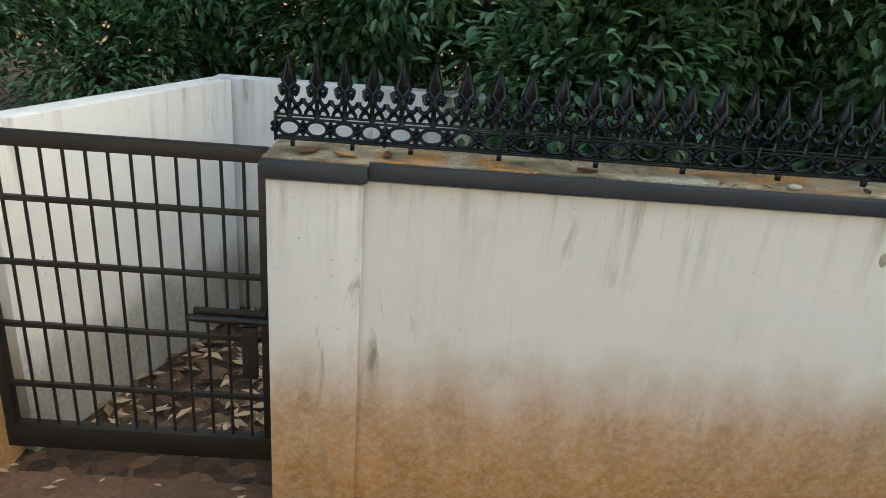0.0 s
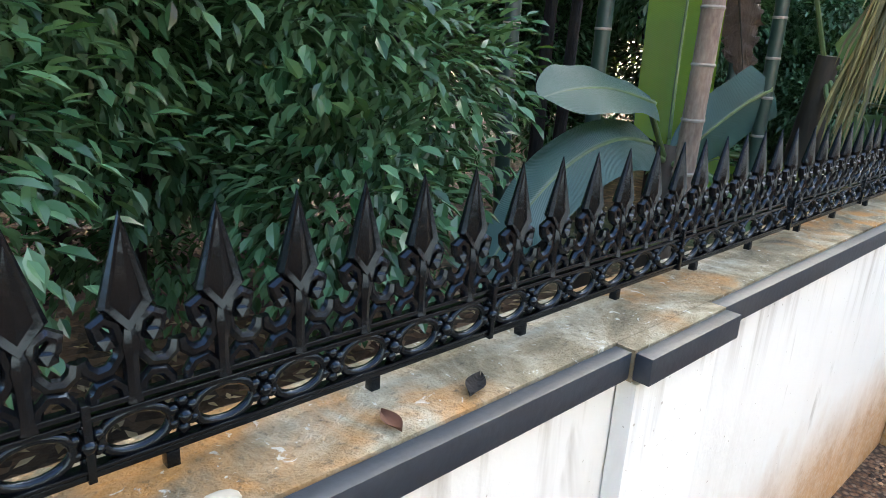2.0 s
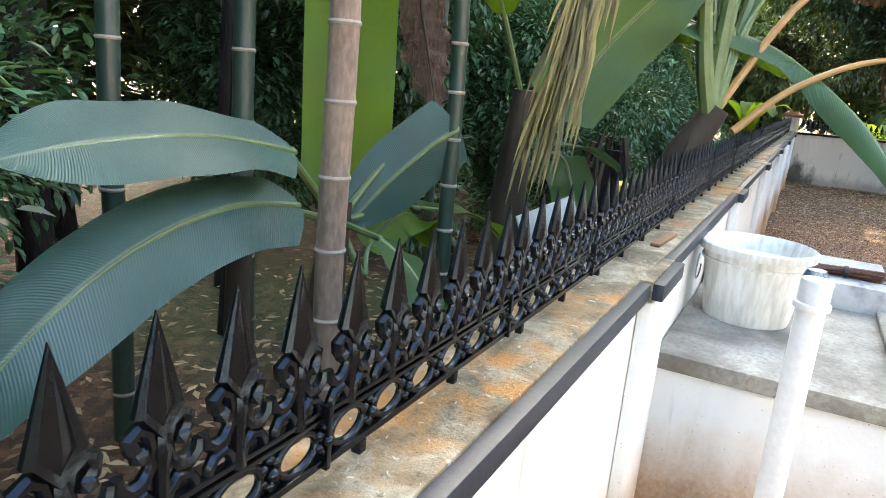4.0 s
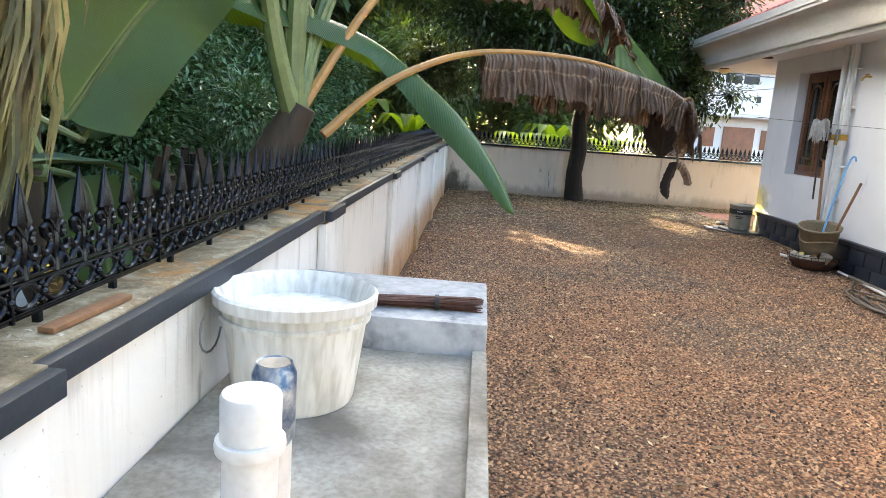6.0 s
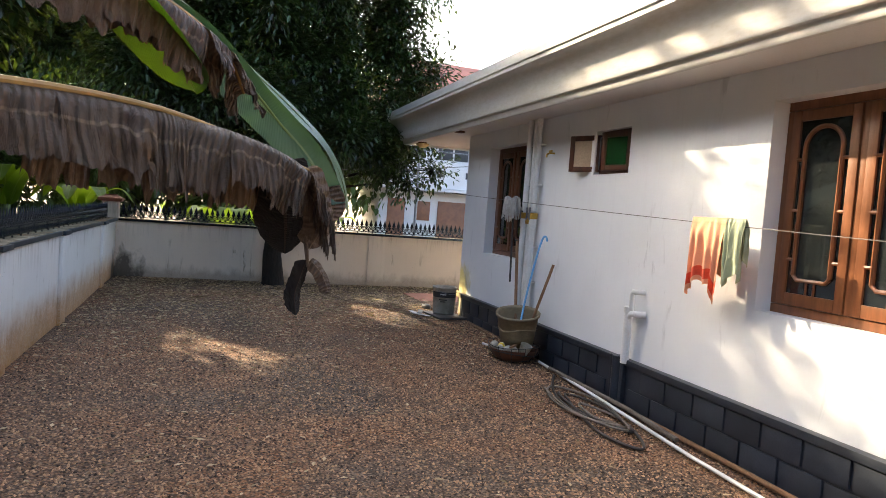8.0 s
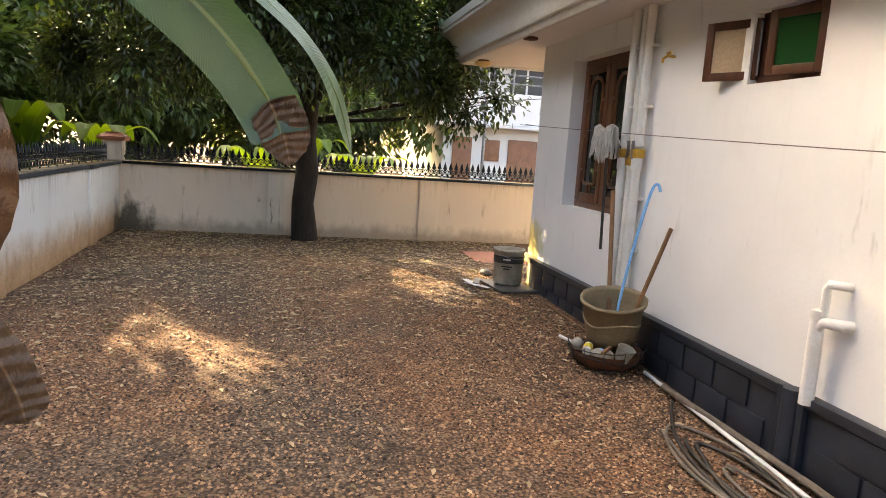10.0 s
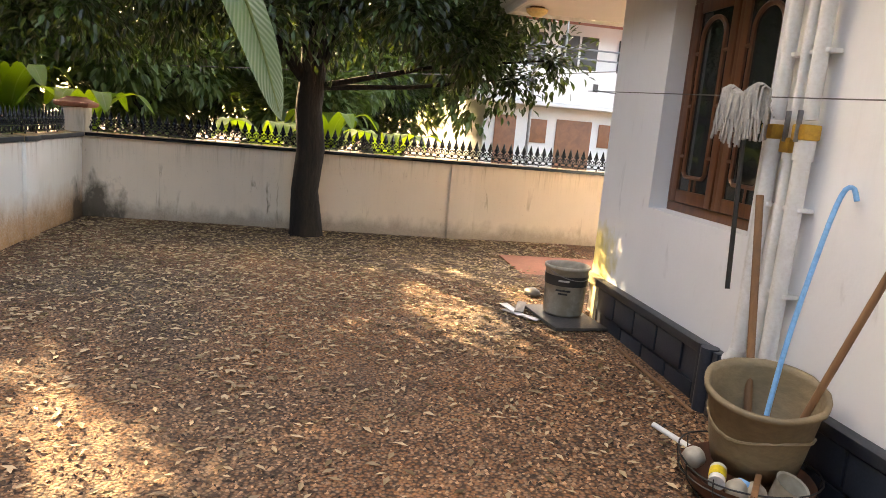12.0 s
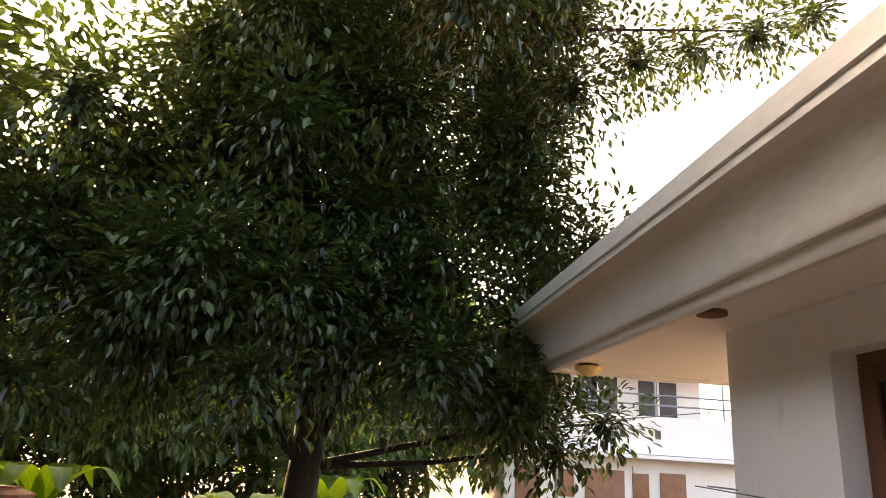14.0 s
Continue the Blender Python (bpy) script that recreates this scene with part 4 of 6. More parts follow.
def make_line():
    l = thing("clothes_line", "thin cord strung along the house wall", "clothesline")
    y = HY + 0.17
    pts = [(x, y + 0.02 * math.sin(x), 1.66 + 0.2 * ((x - 9) / 5.4) - 0.02 * math.sin((x - 6) * 0.4)) for x in np.linspace(6.2, 14.3, 24)]
    part("cord", tubed(pts, 0.003, 5), M["wire"], l)
    for x in (6.2, 14.2):
        part("hook", tubed([(x, HY - 0.01, 1.66 + 0.2 * ((x - 9) / 5.4)), (x, y, 1.67 + 0.2 * ((x - 9) / 5.4))], 0.005, 6), M["metal"], l)


make_line()


def cloth(bm, x0, x1, z_top, drops, y0, folds, amp, seed):
    """Cloth hung over the line: gathered folds on both sides, uneven hem."""
    def f(u, v):
        s = v * 2 - 1
        x = x0 + (x1 - x0) * u + 0.03 * math.sin(9 * u + seed) * abs(s)
        drop = (drops[0] if s < 0 else drops[1]) * (1 + 0.12 * math.sin(7 * u + seed) + 0.15 * noise.noise((5 * u, seed, 0)))
        a = abs(s)
        side = -1 if s < 0 else 1
        y = y0 + side * (0.006 + 0.02 * min(1, a * 4)) + amp * a * math.sin(folds * 6.28 * u + seed + (1.2 if s < 0 else 0)) + 0.012 * noise.noise((9 * u, 6 * v, seed))
        return Vector((x, y, z_top - drop * a + 0.004))
    return sheet(bm, f, 48, 26)


def make_laundry():
    y = HY + 0.19
    t = thing("orange_towel", "orange checked cotton towel with red stripes over the line", "towel")
    bm = cloth(bmesh.new(), 8.58, 8.93, 1.672, (0.34, 0.50), y, 4.5, 0.022, 1.0)
    uvl = bm.loops.layers.uv.verify()
    for f in bm.faces:
        c = sum(((lp[uvl].uv[0], lp[uvl].uv[1]) [1] for lp in f.loops)) / len(f.loops)
        f.material_index = 1 if (0.90 < c < 0.915 or 0.94 < c < 0.96 or 0.84 < c < 0.85) else 0
    me = finish("cloth", bm, M["towel"], True)
    me.materials.append(M["towel_red"])
    o = new("cloth", me)
    o.parent = t
    t2 = thing("pale_green_cloth", "pale green cloth hung on the line by the towel", "towel")
    part("cloth", cloth(bmesh.new(), 8.40, 8.58, 1.672, (0.30, 0.40), y, 3, 0.02, 2.6), M["cloth"], t2, smooth=True)


make_laundry()


# ---- tub with tools ----
def make_tub():
    x, y = 11.42, -3.30
    gz = yard_z(x, y)
    pan = thing("rusty_iron_pan", "round rusty iron pan with odds and ends under the tub", "pan", m=pose(x, y, gz))
    part("bowl", lathe([(0.0, 0.012), (0.14, 0.012), (0.22, 0.06), (0.255, 0.125), (0.265, 0.13), (0.26, 0.118), (0.225, 0.05), (0.15, 0.0), (0.0, 0.0)], 32, 0.02), M["rust"], pan)
    tub = thing("muddy_tub", "battered beige plastic tub standing in a rusty pan", "tub", m=pose(x + 0.04, y - 0.05, gz + 0.165, -10, -7, 20) @ Matrix.Scale(1.08, 4))
    part("body", lathe([(0.0, 0.01), (0.15, 0.01), (0.16, 0.0), (0.178, 0.1), (0.205, 0.30), (0.22, 0.305), (0.222, 0.325), (0.205, 0.328), (0.196, 0.30), (0.165, 0.03), (0.0, 0.025)], 36, 0.035, 3), M["tub"], tub, smooth=True)
    part("fold", tubed([(0.19 * math.cos(a), 0.19 * math.sin(a), 0.19 + 0.02 * math.sin(3 * a)) for a in np.linspace(0.4, 3.6, 14)], 0.008, 6), M["tub"], tub)
    mop = thing("string_mop", "grey string mop on a wooden pole, head up in the tub", "mop")
    part("pole", tubed([(x + 0.12, y - 0.06, 0.26), (x + 0.43, -3.44, 1.31)], 0.017, 10), M["stick"], mop, "upright wood pole")
    part("rod", tubed([(12.03, -3.47, 0.83), (12.16, -3.5, 1.72)], 0.012, 8), M["black_stick"], mop, "black lower handle")
    rng = random.Random(8)
    bm = bmesh.new()
    for k in range(130):
        u = rng.random()
        px = 11.98 + 0.34 * u
        z = 1.80 + 0.02 * math.sin(9 * u)
        d = rng.uniform(0.14, 0.27)
        sy = rng.choice((-1, 1))
        pts = [(px, -3.47, z), (px + rng.uniform(-0.01, 0.01), -3.47 + sy * 0.018, z - 0.01), (px + rng.uniform(-0.025, 0.025), -3.47 + sy * rng.uniform(0.02, 0.035), z - 0.5 * d), (px + rng.uniform(-0.05, 0.05), -3.47 + sy * rng.uniform(0.015, 0.04), z - d)]
        tube(bm, pts, 0.006, 4)
    tagged(part("yarn", bm, M["mop"], mop, "hanging grey yarn"), kind="stuff")
    rod = thing("blue_rod", "bent light blue plastic rod standing in the tub", "rod")
    part("shaft", tubed([tuple(bez([(x + 0.0, y - 0.03, 0.24), (x + 0.06, -3.42, 0.7), (x + 0.10, -3.53, 1.15), (x + 0.11, -3.59, 1.36), (x + 0.09, -3.62, 1.39), (x + 0.07, -3.63, 1.34)], q)) for q in np.linspace(0, 1, 18)], 0.011, 10), M["blue_rod"], rod)
    st = thing("wooden_stick", "short brown wooden stick leaning in the tub", "stick")
    part("shaft", tubed([(x - 0.06, y - 0.08, 0.24), (x - 0.23, -3.57, 1.11)], 0.015, 10), M["stick"], st)
    can = thing("tin_can", "small crumpled yellow and white can in the pan", "can", m=pose(x - 0.09, y + 0.19, gz + 0.155, 80, 10, 55))
    part("body", lathe([(0.0, -0.05), (0.032, -0.05), (0.033, 0.05), (0.0, 0.052)], 16), M["pale_print"], can)
    part("band", lathe([(0.034, -0.02), (0.0345, 0.0), (0.034, 0.03)], 16), M["yellow"], can)
    for k, (dx, dy) in enumerate(((0.12, 0.17), (-0.18, 0.08), (-0.16, 0.14))):
        s = thing("round_stone", "grey round stone lying in the pan", "stone", m=pose(x + dx, y + dy, gz + 0.13))
        bm = bmesh.new()
        bmesh.ops.create_icosphere(bm, subdivisions=2, radius=0.05)
        for v in bm.verts:
            v.co *= 1 + 0.2 * noise.noise(v.co * 18 + Vector((k, 0, 0)))
        part("stone", bm, M["grey_pail"], s, smooth=True)
    a = thing("wooden_batten", "short wooden batten across the pan", "batten")
    part("batten", boxed((-0.20, -0.012, 0), (0.20, 0.012, 0.02), 0.003), M["stick"], a)
    a.matrix_basis = pose(x - 0.17, y + 0.07, gz + 0.17, 0, 4, -38)
    b = thing("wire_basket", "dark bent wire basket round the pan", "basket", m=pose(x, y, gz))
    for r, z in ((0.20, 0.012), (0.268, 0.10), (0.278, 0.165)):
        part("hoop", tube(bmesh.new(), [(r * math.cos(q) + 0.01 * math.sin(3 * q), min(r * math.sin(q), 0.99 * r), z + 0.012 * math.sin(2 * q + z * 40)) for q in np.linspace(0, 6.2832, 30)], 0.004, 5), M["black_stick"], b)
    for q in np.linspace(0, 5.8, 12):
        part("upright", tubed([(0.20 * math.cos(q), 0.20 * math.sin(q), 0.012), (0.27 * math.cos(q), 0.27 * math.sin(q), 0.10), (0.28 * math.cos(q), 0.28 * math.sin(q), 0.17)], 0.003, 5), M["black_stick"], b)
    bl = thing("bottle_cap", "small blue plastic cap among the odds and ends in the pan", "cap", m=pose(x - 0.16, y + 0.13, gz + 0.13, 30, 20, 0))
    part("shell", lathe([(0.0, 0.0), (0.03, 0.0), (0.032, 0.03), (0.024, 0.045), (0.0, 0.047)], 14), M["blue_rod"], bl)
    cup = thing("grey_pot", "dented grey pot tipped in the pan", "pot", m=pose(x - 0.20, y - 0.02, gz + 0.11, 10, -20, 0))
    part("pot", lathe([(0.0, 0.0), (0.05, 0.0), (0.062, 0.09), (0.066, 0.095), (0.058, 0.09), (0.046, 0.01), (0.0, 0.008)], 18), M["grey_pail"], cup)


make_tub()


def make_pail():
    p = thing("paint_pail", "grey cement-caked paint pail with a black label band", "pail", m=pose(13.98, -3.36, yard_z(13.98, -3.36) + 0.033))
    part("body", lathe([(0.0, 0.008), (0.14, 0.008), (0.145, 0.0), (0.152, 0.02), (0.166, 0.36), (0.176, 0.362), (0.177, 0.385), (0.168, 0.388), (0.160, 0.36), (0.14, 0.03), (0.0, 0.03)], 32, 0.01), M["grey_pail"], p, smooth=True)
    part("label_band", lathe([(0.1640, 0.24), (0.1655, 0.24), (0.1685, 0.315), (0.166, 0.316)], 32), M["black_label"], p, "black printed band")
    for z, w in ((0.275, 0.5), (0.20, 0.7), (0.175, 0.45)):
        bm = bmesh.new()
        sheet(bm, lambda u, v: Vector(((0.1675 if z > 0.22 else 0.164) * math.cos(2.7 + w * (u - 0.5)), (0.1675 if z > 0.22 else 0.164) * math.sin(2.7 + w * (u - 0.5)), z + 0.014 * v)), 10, 1)
        part("print_bar", bm, M["pale_print"] if z > 0.22 else M["black_label"], p)
    part("handle", tubed([(0.17 * math.cos(a), 0.17 * math.sin(a), 0.35 - 0.06 * math.sin(a - 2)) for a in np.linspace(2.0, 5.1, 14)], 0.003, 6), M["metal"], p)
    t = thing("dark_tile", "dark square tile lying under the pail", "tile", m=pose(13.86, -3.34, yard_z(13.9, -3.36) + 0.006, 0, 0, 6))
    part("tile", boxed((-0.28, -0.22, 0), (0.36, 0.20, 0.025), 0.003), M["tile_dark"], t)
    for k, (x, y, a, mat) in enumerate(((13.95, -3.02, 35, "metal"), (14.08, -2.98, 10, "pvc"), (14.12, -3.06, -20, "tile_dark"))):
        s = thing("scrap_strip", "scrap strip of sheet lying beside the pail", "scrap", m=pose(x, y, yard_z(x, y) + 0.014 + 0.007 * k, 0, 0, a))
        part("strip", boxed((-0.17, -0.035, 0), (0.17, 0.035, 0.006), 0.001), M[mat], s)
    slab = thing("red_slab", "flat red cement slab on the ground past the house", "slab", m=pose(0, 0, 0))
    part("slab", boxed((14.9, -5.2, -0.05), (16.6, -3.48, 0.085), 0.008), M["terracotta"], slab)
    b = thing("dark_boot", "dark lump of rubber by the slab", "scrap", m=pose(14.6, -3.3, yard_z(14.6, -3.3) + 0.02))
    bm = bmesh.new()
    bmesh.ops.create_icosphere(bm, subdivisions=2, radius=0.07)
    for v in bm.verts:
        v.co = Vector((v.co.x * 1.6, v.co.y, max(v.co.z * 0.7, -0.03))) * (1 + 0.25 * noise.noise(v.co * 15))
    part("lump", bm, M["tile_dark"], b, smooth=True)


make_pail()


# ---- pipes and hoses on the gravel ----
def make_hoses():
    p = thing("loose_pvc_pipe", "long white plastic pipe lying along the plinth", "pipe")
    part("pipe", tubed([(11.2, -3.50, 0.085), (9.8, -3.45, 0.05), (8.6, -3.36, 0.035), (6.4, -3.26, 0.03)], 0.014, 10), M["pvc"], p)
    q = thing("thin_pvc_pipe", "second thin plastic pipe lying by the tub", "pipe")
    part("pipe", tubed([(12.05, -3.2, yard_z(12.05, -3.2) + 0.02), (11.62, -3.34, yard_z(11.62, -3.34) + 0.02)], 0.014, 10), M["pvc"], q)
    s = thing("long_stick", "grey stick lying against the plinth", "stick")
    part("stick", tubed([(13.2, -3.50, yard_z(13.2, -3.5) + 0.015), (12.2, -3.50, yard_z(12.2, -3.5) + 0.015)], 0.011, 8), M["stick"], s)
    w = thing("brown_pole", "long peeling brown pole lying beside the plinth", "pole")
    part("pole", tubed([(10.0, -3.565, 0.04), (8.6, -3.55, 0.035), (7.2, -3.50, 0.04), (6.2, -3.42, 0.04)], [0.012, 0.018, 0.02, 0.02], 8), M["stick"], w)
    g = thing("grey_pole", "grey weathered pole in the heap of hoses", "pole")
    part("pole", tubed([(10.9, -3.47, 0.09), (9.6, -3.52, 0.06), (8.9, -3.48, 0.04)], 0.02, 8), M["hose"], g)
    rng = random.Random(12)
    for k in range(4):
        h = thing("garden_hose", "loose coil of old dark hose on the gravel", "hose")
        pts, cx, cy = [], 9.55 + 0.12 * k, -3.28 + 0.03 * k
        if k < 3:
            for a in np.linspace(0.3 * k, 6.28 * (1.0 + 0.3 * k), 40):
                r = 0.16 + 0.09 * k + 0.04 * math.sin(2.3 * a + k)
                pts.append((cx + 1.9 * r * math.cos(a), cy + 0.55 * r * math.sin(a), 0.02 + 0.012 * k + 0.01 * math.sin(3 * a)))
        else:
            pts = [(10.7, -3.42, 0.065), (10.35, -3.22, 0.04), (10.0, -3.12, 0.02), (9.5, -3.05, 0.025), (9.1, -3.0, 0.02), (8.8, -3.12, 0.02), (9.2, -3.3, 0.03), (9.9, -3.4, 0.05)]
            pts = [bez(pts, u) for u in np.linspace(0, 1, 40)]
        part("hose", tube(bmesh.new(), pts, 0.010 + 0.002 * (k % 2), 7), M["hose_dark"] if k % 2 else M["hose"], h, smooth=True)


make_hoses()


# ---- foliage ----
def leaf_cloud(name, mat, rng, blobs, count, size, slim=0.47, droop=0.08, shell=0.55):
    """Many single leaves, each a folded diamond, gathered in clumps."""
    verts, faces = [], []
    weights = [b[3] ** 2 for b in blobs]
    for c in range(count):
        bx, by, bz, br = rng.choices(blobs, weights)[0]
        while True:
            d = Vector((rng.uniform(-1, 1), rng.uniform(-1, 1), rng.uniform(-1, 1)))
            if 0.05 < d.length < 1:
                break
        d.normalize()
        r = br * (shell + (1 - shell) * rng.random()) * (1 + 0.35 * noise.noise(d * 2.2 + Vector((bx, by, bz))))
        p = Vector((bx, by, bz)) + d * r
        out = (d + Vector((rng.uniform(-0.7, 0.7), rng.uniform(-0.7, 0.7), rng.uniform(-0.6, 0.4) - droop))).normalized()
        s = size * rng.uniform(0.65, 1.25)
        side = out.cross(Vector((rng.uniform(-0.3, 0.3), rng.uniform(-0.3, 0.3), 1))).normalized()
        up = side.cross(out)
        k = len(verts)
        w = slim * 0.5 * s
        for along, across, lift in ((0, 0, 0), (0.28, 0.85, 0.05), (0.62, 0.9, 0.02), (1.0, 0, -0.16), (0.62, -0.9, 0.02), (0.28, -0.85, 0.05), (0.45, 0, -0.05)):
            verts.append(tuple(p + out * along * s + side * across * w + up * lift * s))
        faces += [(k, k + 1, k + 6), (k + 1, k + 2, k + 6), (k + 2, k + 3, k + 6), (k + 3, k + 4, k + 6), (k + 4, k + 5, k + 6), (k + 5, k, k + 6)]
    return scatter_mesh(name, verts, faces, mat)


def limbs(rng, base, r0, fork, ends):
    bm = bmesh.new()
    mid = Vector(base).lerp(Vector(fork), 0.5) + Vector((rng.uniform(-0.03, 0.03), rng.uniform(-0.03, 0.03), 0))
    tube(bm, [base, mid, fork], [r0, r0 * 0.85, r0 * 0.8], 12)
    for e in ends:
        a = Vector(fork)
        b = Vector(e)
        m = a.lerp(b, 0.5) + Vector((rng.uniform(-0.15, 0.15), rng.uniform(-0.15, 0.15), rng.uniform(0.0, 0.2)))
        tube(bm, [a - Vector((0, 0, 0.05)), m, b], [r0 * 0.55, r0 * 0.35, r0 * 0.12], 7)
    return bm


def make_shrub(seed, mat, height, spread, leaves, size, name, label):
    rng = random.Random(seed)
    blobs = []
    for k in range(16):
        a, q = rng.uniform(0, 6.28), math.sqrt(rng.random()) * spread
        blobs.append((q * math.cos(a), q * math.sin(a), rng.uniform(0.25, 1) * height, rng.uniform(0.30, 0.52) * spread))
    s = thing(name, label, "shrub", "shrubs behind the wall")
    part("trunk", limbs(rng, (0, 0, -0.1), 0.05, (0.05, 0, 0.4 * height), [b[:3] for b in blobs[:7]]), M["bark"], s)
    o = new("crown", leaf_cloud("crown", M[mat], rng, blobs, leaves, size))
    o.parent = s
    return s


shrub_a = make_shrub(1, "leaf", 2.6, 1.25, 18000, 0.082, "evergreen_shrub", "dense dark green glossy-leaved shrub behind the fence")
shrub_b = make_shrub(2, "leaf", 3.0, 1.4, 19000, 0.082, "evergreen_shrub", "dense dark green glossy-leaved shrub behind the fence")
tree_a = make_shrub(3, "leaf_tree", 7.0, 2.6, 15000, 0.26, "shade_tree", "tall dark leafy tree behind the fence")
# tree_b is added to filter the sun over the yard and house wall
tree_b = make_shrub(5, "leaf_tree", 7.0, 2.6, 5200, 0.20, "shade_tree", "thin-crowned tree added behind the fence to dapple the sunlight")
tree_b.matrix_basis = pose(19.8, 7.2, -0.6, 0, 0, 180) @ Matrix.Scale(1.5, 4)
far_a = make_shrub(4, "leaf_far", 4.0, 2.2, 6500, 0.24, "bright_bush", "sunlit light green bush beyond the wall")

shrub_a.matrix_basis = pose(1.85, 3.8, LOW - 0.1)
shrub_b.matrix_basis = pose(0.75, 4.1, LOW - 0.1)
tree_a.matrix_basis = pose(6.0, 7.6, LOW - 0.1)
far_a.matrix_basis = pose(24.5, 2.5, LOW - 0.1)
for k, (x, y, z, r, s) in enumerate(((2.75, 5.0, 0, 70, 1.0), (-0.7, 5.2, 0, 120, 1.05), (-2.4, 4.6, 0, 30, 0.8), (3.6, 7.2, 0, 200, 1.1), (2.0, 5.6, 0, 20, 1.3), (7.4, 6.6, 0, 280, 1.1), (0.5, 6.0, 0, 200, 1.2),
                                     (7.8, 4.8, 0, 160, 1.1), (9.6, 4.4, 0, 40, 1.0), (11.6, 4.2, 0, 300, 1.05), (13.6, 4.3, 0, 90, 1.0), (15.4, 4.5, 0, 10, 0.95), (-4.2, 4.4, 0, 250, 1.1), (8.8, 3.4, 0, 10, 0.7), (12.4, 3.2, 0, 100, 0.6))):
    copy_thing(shrub_a if k % 2 else shrub_b, pose(x, y, LOW - 0.1, 0, 0, r) @ Matrix.Scale(s, 4))
# background trees; some are added only to keep sun off yard and walls
for k, (x, y, r, s) in enumerate(((1.5, 8.0, 50, 1.0), (-3.5, 7.5, 140, 1.0), (9.0, 7.0, 220, 1.1), (12.2, 6.0, 310, 1.0), (15.6, 5.6, 80, 1.05), (4.0, 11.5, 15, 1.3), (12, 12, 75, 1.3),
                                  (0, 13, 75, 1.5), (8, 14, 275, 1.5), (16, 12, 175, 1.4), (-7, 12, 175, 1.4), (22, 12, 20, 1.4), (-9, 4, 45, 1.2), (-9, -3, 99, 1.2), (30, 3.5, 99, 1.1), (33, 8.5, 199, 1.2), (27, 8.0, 19, 1.1), (36, -1.5, 299, 1.2), (31, -2.5, 50, 0.75))):
    copy_thing(tree_a, pose(x, y, LOW - 0.1, 0, 0, r) @ Matrix.Scale(s, 4))
for k, (x, y, r, s) in enumerate(((27, -1.0, 60, 1.1), (23.5, 6.5, 130, 1.0), (29, 4.5, 200, 1.5), (31, 0.5, 270, 1.5), (33, 8, 20, 1.8), (34, -4, 90, 1.6), (27, 11, 160, 1.6), (40, 2, 300, 2.4), (41, 12, 30, 2.4), (44, -9, 75, 2.2), (36, 4, 75, 2.2))):
    copy_thing(far_a, pose(x, y, LOW - 0.1, 0, 0, r) @ Matrix.Scale(s, 4))


def make_yard_tree():
    rng = random.Random(21)
    t = thing("yard_tree", "broad dark-leaved tree with a short thick trunk by the end wall", "tree")
    bx, by = 17.30, -1.19
    bm = bmesh.new()
    by = -1.24
    pts = [(bx, by, -0.1), (bx, by - 0.01, 0.12), (bx + 0.02, by + 0.03, 0.6), (bx + 0.0, by - 0.02, 1.1), (bx + 0.03, by + 0.03, 1.55), (bx, by, 1.9), (bx, by, 3.4)]
    tube(bm, pts, [0.24, 0.195, 0.16, 0.165, 0.155, 0.15, 0.10], 18)
    part("trunk", bm, M["bark"], t)
    blobs = []
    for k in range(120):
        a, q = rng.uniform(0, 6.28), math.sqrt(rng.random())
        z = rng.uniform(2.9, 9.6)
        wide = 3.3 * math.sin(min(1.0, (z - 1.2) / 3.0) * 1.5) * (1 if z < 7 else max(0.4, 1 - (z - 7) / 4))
        # clumps left out on this side to let sunlight through to the house wall
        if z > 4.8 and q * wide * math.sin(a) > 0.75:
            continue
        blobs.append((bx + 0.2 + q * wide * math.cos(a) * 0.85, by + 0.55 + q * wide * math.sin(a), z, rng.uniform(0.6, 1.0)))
    for k in range(26):
        a = rng.uniform(0, 6.28)
        blobs.append((bx + 1.8 * math.cos(a), by + 0.6 + 2.7 * math.sin(a), rng.uniform(2.25, 2.9), rng.uniform(0.35, 0.6)))
    for k in range(44):
        blobs.append((bx + rng.uniform(-0.9, 0.9), by + 0.4 + rng.uniform(-1.6, 1.8), rng.uniform(2.6, 6.9), 1.0))
    blobs += [(bx - 0.3, by - 2.75, 2.35, 0.5), (bx - 0.2, by - 2.3, 2.1, 0.5), (bx, by - 1.9, 2.4, 0.5), (bx - 0.4, by - 4.6, 6.9, 0.6), (bx - 0.5, by - 5.2, 7.1, 0.45), (bx, by - 4.0, 6.8, 0.6), (bx, by - 3.3, 6.6, 0.7)]
    for k in range(26):
        blobs.insert(9, (bx + rng.uniform(-0.5, 0.8), by - rng.uniform(1.5, 2.7), rng.uniform(3.2, 8.6), rng.uniform(0.6, 0.85)))
    bm = bmesh.new()
    for b in blobs[:9]:
        e = Vector(b[:3])
        m = Vector((bx, by, 2.6)).lerp(e, 0.45) + Vector((rng.uniform(-0.2, 0.2), rng.uniform(-0.2, 0.2), 0.2))
        tube(bm, [(bx, by, 1.75), m, e], [0.06, 0.035, 0.01], 7)
    for b in blobs[-7:-5] + blobs[-4:-3]:
        e = Vector(b[:3])
        tube(bm, [(bx, by, 1.8 if e.z < 4 else 4.0), Vector((bx, by, e.z - 0.4)).lerp(e, 0.5), e], [0.04, 0.025, 0.008], 7)
    part("limb", bm, M["bark"], t)
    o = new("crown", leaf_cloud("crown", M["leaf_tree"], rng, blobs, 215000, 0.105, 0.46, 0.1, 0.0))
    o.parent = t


make_yard_tree()


